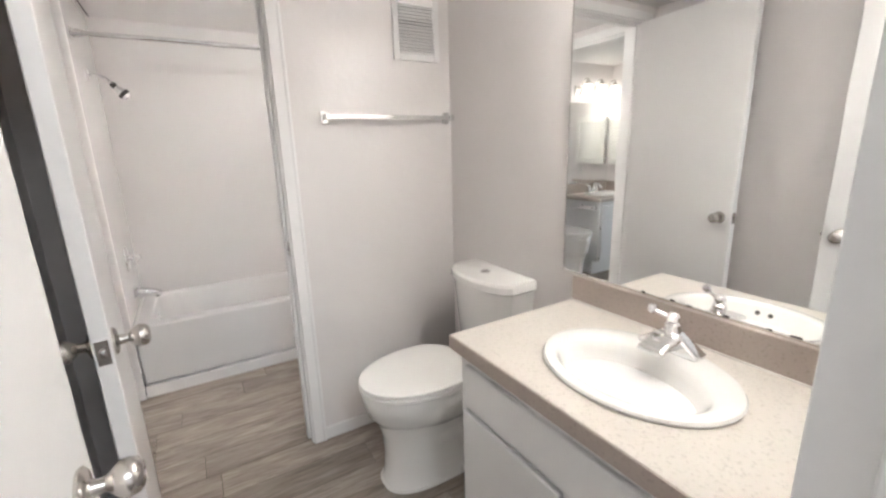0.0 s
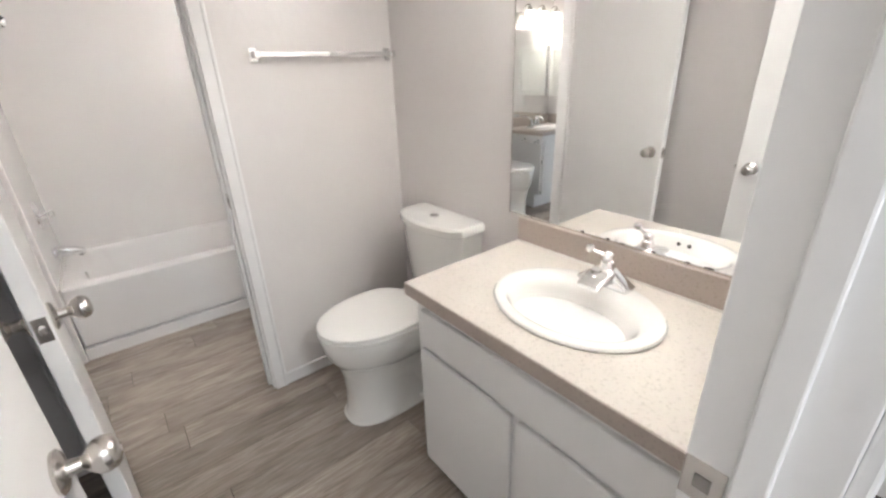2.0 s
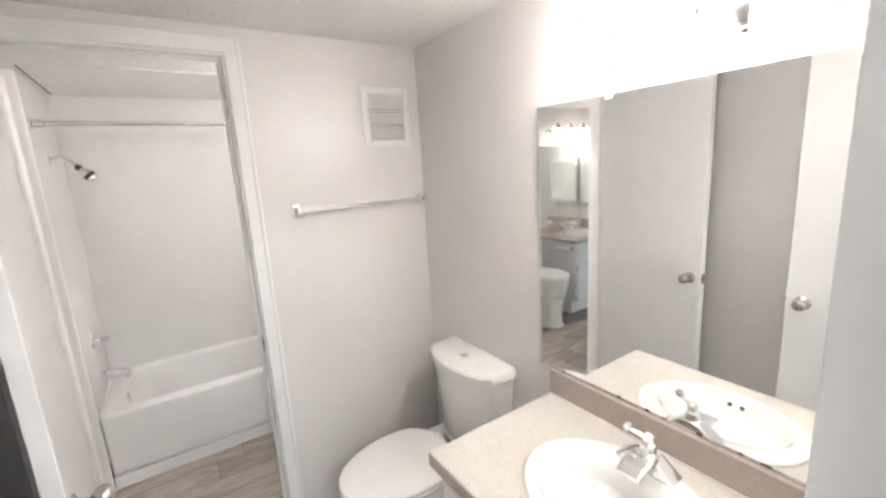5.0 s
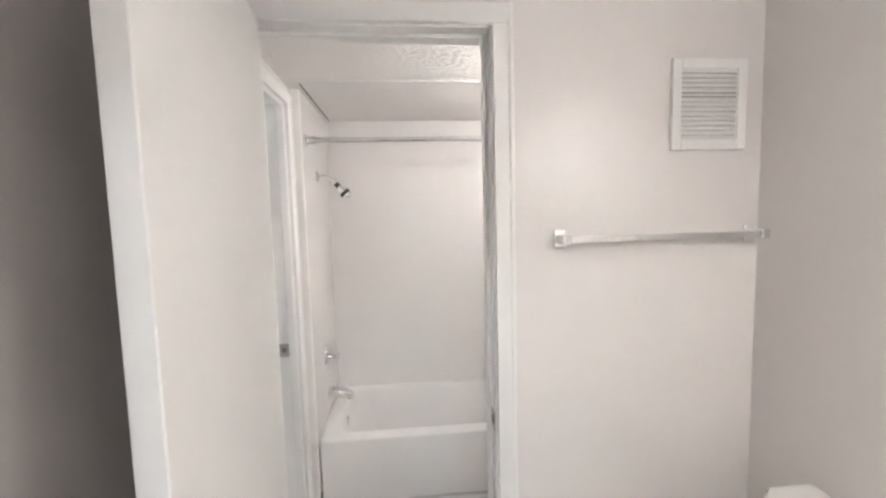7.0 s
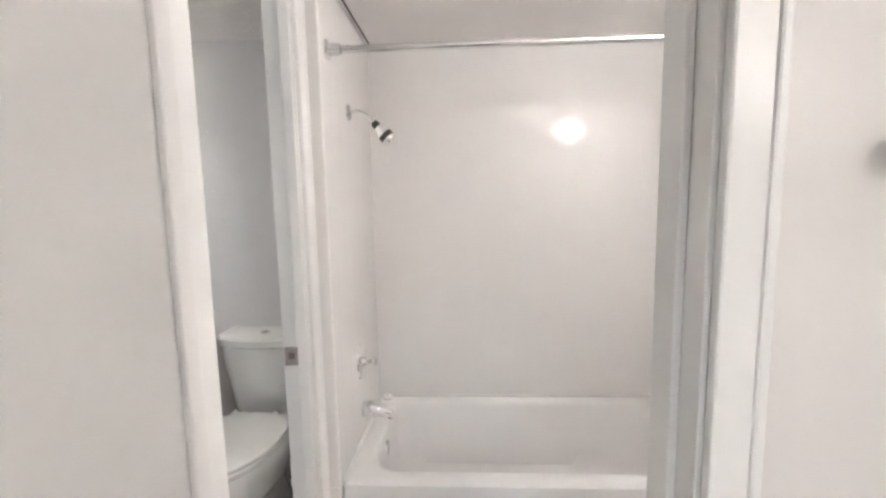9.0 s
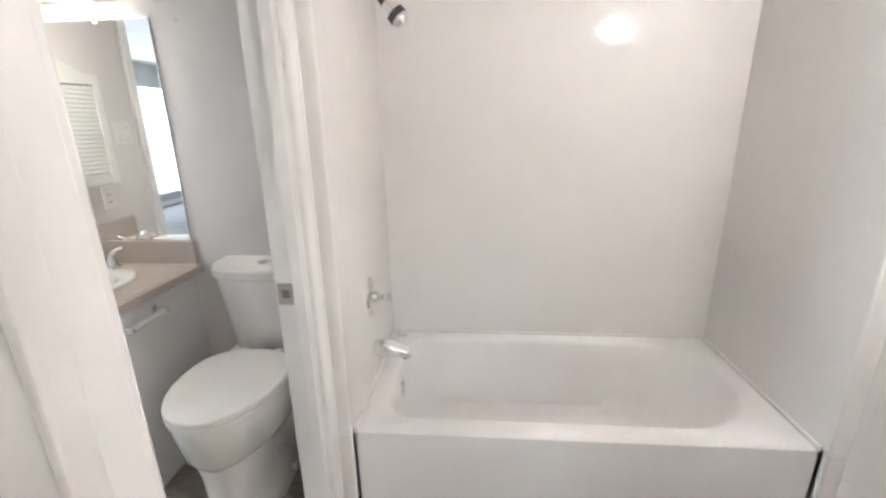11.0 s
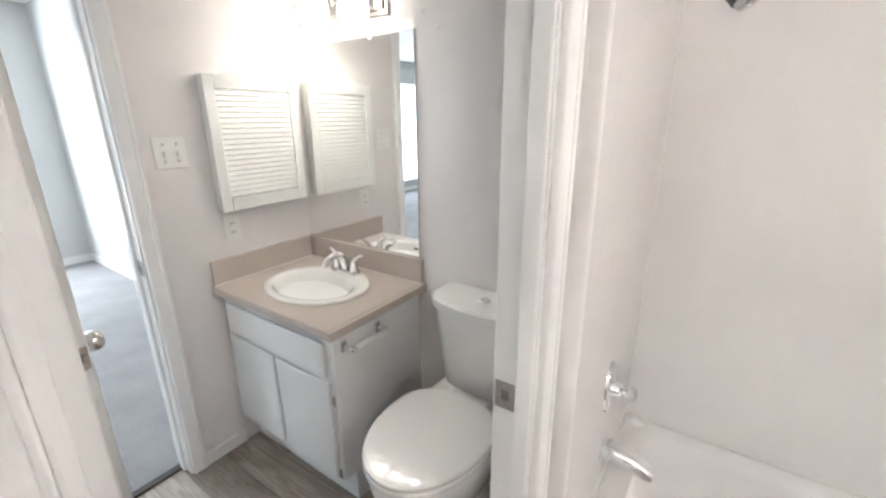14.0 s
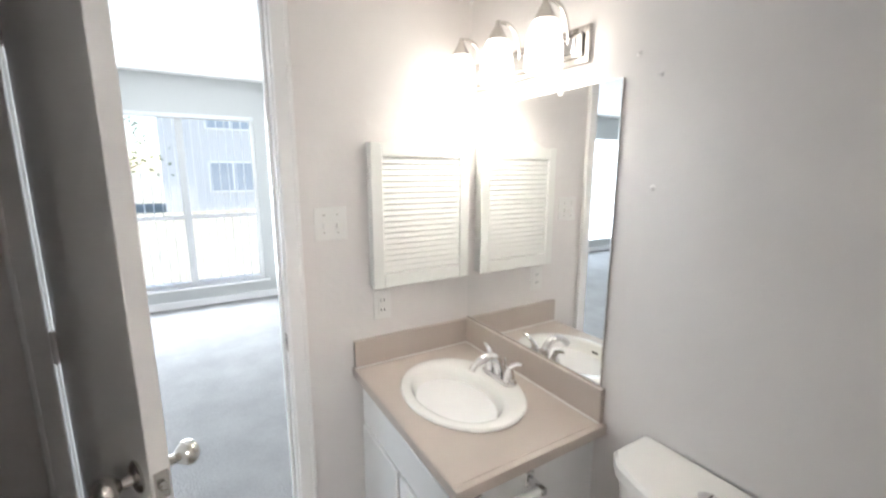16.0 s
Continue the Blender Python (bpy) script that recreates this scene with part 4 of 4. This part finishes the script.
for i in range(NS):
    z = 0.056 + (CH - 0.108) * (i + 0.5) / NS
    me = box((-0.0028, 0.0028, 0.042, CW - 0.042, -0.0106, 0.0106))
    bmesh.ops.transform(me, matrix=Matrix.Translation((CD - 0.010, 0, z)) @ Matrix.Rotation(radians(-24), 4, "Y"), verts=me.verts)
    part("slat", me, LOUVER, dr)
part("backing", box((CD - 0.0205, CD - 0.0185, 0.03, CW - 0.03, 0.04, CH - 0.04)), LOUVER, cab)

# ---- switch, outlet ----
sw = thing("light_switch", "ivory double toggle switch plate", "light switch", m=pose(XB, 2.812, 1.331))
part("plate", box((0, 0.006, -0.056, 0.056, -0.057, 0.057)), PLASTIC, sw, bevel=0.003)
for y in (-0.023, 0.023):
    part("toggle", box((0.006, 0.018, y - 0.005, y + 0.005, -0.016, 0.004)), PLASTIC, sw, bevel=0.002)
    for z in (-0.03, 0.03):
        part("screw", lathe([(0.0, 0.006), (0.003, 0.006), (0.003, 0.0068), (0.0, 0.007)], 10, "x", (0, y, z)), SATIN, sw)
ol = thing("outlet", "white wall outlet below the cabinet", "outlet", m=pose(XB, 2.992, 1.015))
part("plate", box((0, 0.006, -0.035, 0.035, -0.057, 0.057)), PLASTIC, ol, bevel=0.003)
part("face", box((0.006, 0.009, -0.017, 0.017, -0.034, 0.034)), PLASTIC, ol, bevel=0.002)
for y in (-0.0065, 0.0065):
    for z in (0.017, -0.019):
        part("slot", box((0.009, 0.0095, y - 0.0015, y + 0.0015, z - 0.005, z + 0.005)), DARK, ol)

# ---- vent and towel bar ----
vent = thing("wall_vent", "white louvered return-air vent on wall", "vent", m=pose(1.13, YM, 1.826))
VW, VH = 0.113, 0.127
part("frame", box((-VW, -VW + 0.028, -0.012, 0, -VH, VH), (VW - 0.028, VW, -0.012, 0, -VH, VH), (-VW + 0.028, VW - 0.028, -0.012, 0, VH - 0.028, VH), (-VW + 0.028, VW - 0.028, -0.012, 0, -VH, -VH + 0.028)), TRIM, vent, bevel=0.003)
part("backing", box((-VW + 0.02, VW - 0.02, -0.002, -0.0005, -VH + 0.02, VH - 0.02)), DUCT, vent, "dark duct behind the slats")
for i in range(15):
    z = -VH + 0.028 + (2 * VH - 0.056) * (i + 0.5) / 15
    me = box((-VW + 0.028, VW - 0.028, -0.001, 0.001, -0.0075, 0.0075))
    bmesh.ops.transform(me, matrix=Matrix.Translation((0, -0.008, z)) @ Matrix.Rotation(radians(-34 if i != 9 else -50), 4, "X"), verts=me.verts)
    part("slat", me, TRIM, vent)

bar = thing("towel_bar", "square chrome towel bar on the wall", "towel bar", m=pose(0, YM, 1.457))
for x in (0.692, 1.268):
    part("post", box((x - 0.017, x + 0.017, -0.010, 0, -0.026, 0.026), (x - 0.012, x + 0.012, -0.068, -0.010, -0.013, 0.013)), CHROME, bar, "square chrome post", bevel=0.004)
part("rail", box((0.704, 1.256, -0.062, -0.046, -0.009, 0.009)), CHROME, bar, bevel=0.002)

# ---- bedroom ----
BX = -5.60
struct("floor_bedroom", box((BX, XB2 + 0.02, -3.2, 3.47, -0.08, 0.004), (XB2 + 0.02, XB2 + 0.022, *D3, -0.08, 0.004)), CARPET, "pale grey cut-pile carpet")
bed_wall = tagged(new("wall_bedroom"), "pale bedroom wall with wide window", "wall", kind="structure")
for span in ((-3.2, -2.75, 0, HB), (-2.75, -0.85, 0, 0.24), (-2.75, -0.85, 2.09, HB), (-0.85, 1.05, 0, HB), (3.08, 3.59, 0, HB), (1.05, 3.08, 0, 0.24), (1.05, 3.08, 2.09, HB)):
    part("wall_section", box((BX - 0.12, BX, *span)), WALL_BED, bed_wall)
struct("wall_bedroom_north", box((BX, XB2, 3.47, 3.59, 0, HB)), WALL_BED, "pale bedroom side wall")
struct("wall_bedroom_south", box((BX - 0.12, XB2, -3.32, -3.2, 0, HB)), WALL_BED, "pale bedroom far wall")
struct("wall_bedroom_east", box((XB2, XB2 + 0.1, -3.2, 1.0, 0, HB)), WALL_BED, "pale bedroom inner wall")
struct("ceiling_bedroom", box((BX - 0.12, XB2, -3.32, 3.59, HB, HB + 0.06)), CEIL, "white bedroom ceiling")
baseboard((BX, BX + BT, -3.2, 3.47 - BT, 0.004, 0.085))
baseboard((BX + BT, XB2, 3.47 - BT, 3.47, 0.004, 0.085))


def bedroom_window(name, y0, y1):
    win = thing(name, "wide white framed bedroom window, bright daylight", "window", kind="structure")
    a, b = BX - 0.10, BX - 0.02
    mid = (y0 + y1) / 2 + 0.29 * (name == "window_1")
    part("window_frame", box((a, b, y0, y0 + 0.04, 0.24, 2.09), (a, b, y1 - 0.04, y1, 0.24, 2.09), (a, b, y0 + 0.04, y1 - 0.04, 0.24, 0.28), (a, b, y0 + 0.04, y1 - 0.04, 2.05, 2.09)), TRIM, win, bevel=0.003)
    part("mullion", box((a + 0.005, b - 0.01, mid - 0.035, mid + 0.035, 0.28, 2.05)), TRIM, win, bevel=0.003)
    part("window_sill", box((b, BX + 0.06, y0 - 0.05, y1 + 0.05, 0.215, 0.24)), TRIM, win, bevel=0.004)
    for u0, u1 in ((y0 + 0.04, mid - 0.035), (mid + 0.035, y1 - 0.04)):
        part("meeting_rail", box((a + 0.01, b - 0.02, u0, u1, 0.985, 1.02)), TRIM, win, bevel=0.003)
        for z0, z1 in ((0.28, 0.985), (1.02, 2.05)):
            p = part("pane", box((BX - 0.066, BX - 0.062, u0, u1, z0, z1)), GLASS, win)
            p.visible_shadow = False
    blind = thing("vertical_blind", "white vertical blind with vanes turned open", "blind", "bedroom blinds")
    part("headrail", box((BX + 0.01, BX + 0.05, y0 + 0.01, y1 - 0.01, 2.05, 2.088)), VANE, blind, bevel=0.003)
    first = part("vane", box((BX + 0.0, BX + 0.062, -0.0015, 0.0015, 0.26, 2.05)), VANE, blind)
    first.location.y = y0 + 0.05
    for i in range(1, int((y1 - y0 - 0.06) / 0.08)):
        v = first.copy()
        scene.collection.objects.link(v)
        v.location.y = y0 + 0.05 + i * 0.08


bedroom_window("window_1", 1.05, 3.08)
bedroom_window("window_2", -2.75, -0.85)

# ---- outside ----
struct("ground", box((-400, BX - 0.12, -300, 300, -0.6, -0.45)), GRASS, "pale sunlit dry ground outside the window")
house = thing("apartment_building", "pale two-storey stucco building across the lawn", "building", m=pose(-24, 7.8, -0.45))
part("wall", box((-6, 0, -6.5, 9, 0, 6.6)), STUCCO, house)
part("roof", box((-6.4, 0.4, -6.9, 9.4, 6.6, 6.85)), DARK, house, bevel=0.03)
for y in (-4.6, -1.2, 2.2, 5.6):
    for z in (0.9, 3.9):
        wdw = part("window", box((0, 0.05, y, y + 2.2, z, z + 1.5)), TRIM, house)
        part("pane", box((0.05, 0.06, y + 0.08, y + 1.06, z + 0.08, z + 1.42)), PANE_FAR, wdw)
        part("pane", box((0.05, 0.06, y + 1.14, y + 2.12, z + 0.08, z + 1.42)), PANE_FAR, wdw)
tree = thing("tree", "small leafy tree on the lawn", "tree", m=pose(-17, 0.3, -0.45))
part("trunk", tube([(0, 0, 0), (0.05, 0.02, 1.0), (-0.03, 0.05, 2.2), (0.05, 0, 3.2)], [0.14, 0.11, 0.08, 0.03], 10), BARK, tree, smooth=True)
rng = random.Random(4)
for k in range(6):
    a, z = k * 1.05, 1.3 + 0.28 * k
    part("limb", tube([(0, 0, z), (0.5 * math.cos(a), 0.5 * math.sin(a), z + 0.4), (1.0 * math.cos(a), 1.0 * math.sin(a), z + 0.6)], [0.05, 0.03, 0.012], 6), BARK, tree, smooth=True)
crown = bmesh.new()
for k in range(400):
    a, r, z = rng.uniform(0, 6.283), abs(rng.gauss(0, 0.62)), rng.uniform(1.3, 4.2)
    r *= 1.0 - 0.5 * abs(z - 2.6) / 1.6
    c = Vector((r * math.cos(a) * 1.4, r * math.sin(a) * 1.4, z))
    u = Vector((rng.uniform(-1, 1), rng.uniform(-1, 1), rng.uniform(-1, 1))).normalized() * 0.09
    w = u.orthogonal().normalized() * 0.05
    crown.faces.new([crown.verts.new(c + u), crown.verts.new(c + w), crown.verts.new(c - u), crown.verts.new(c - w)])
part("crown", crown, LEAF, tree, "sparse green leaves")


# ---- floor planks ----
def planks(parent, x0, x1, y0, y1, seed):
    rg, w, gap, length = random.Random(seed), 0.152, 0.0014, 0.914
    y = y0
    while y < y1 - 0.005:
        ye = min(y + w, y1)
        x = x0 - rg.uniform(0.1, length - 0.1)
        while x < x1 - 0.005:
            a, b = max(x, x0), min(x + length, x1)
            if b - a > 0.01:
                ob = link("plank", box((-(b - a) / 2 + gap, (b - a) / 2 - gap, -(ye - y) / 2 + gap, (ye - y) / 2 - gap, -0.005, 0.0)), PLANK)
                ob.location = ((a + b) / 2, (y + ye) / 2, rg.uniform(-0.0004, 0.0))
                ob.parent = parent
            x += length
        y = ye


planks(bpy.data.objects["floor"], XP, XE, Y0, TY0 + 0.02, 3)
planks(bpy.data.objects["floor_small"], XB2 + 0.055, XP, 1.12, YN, 8)
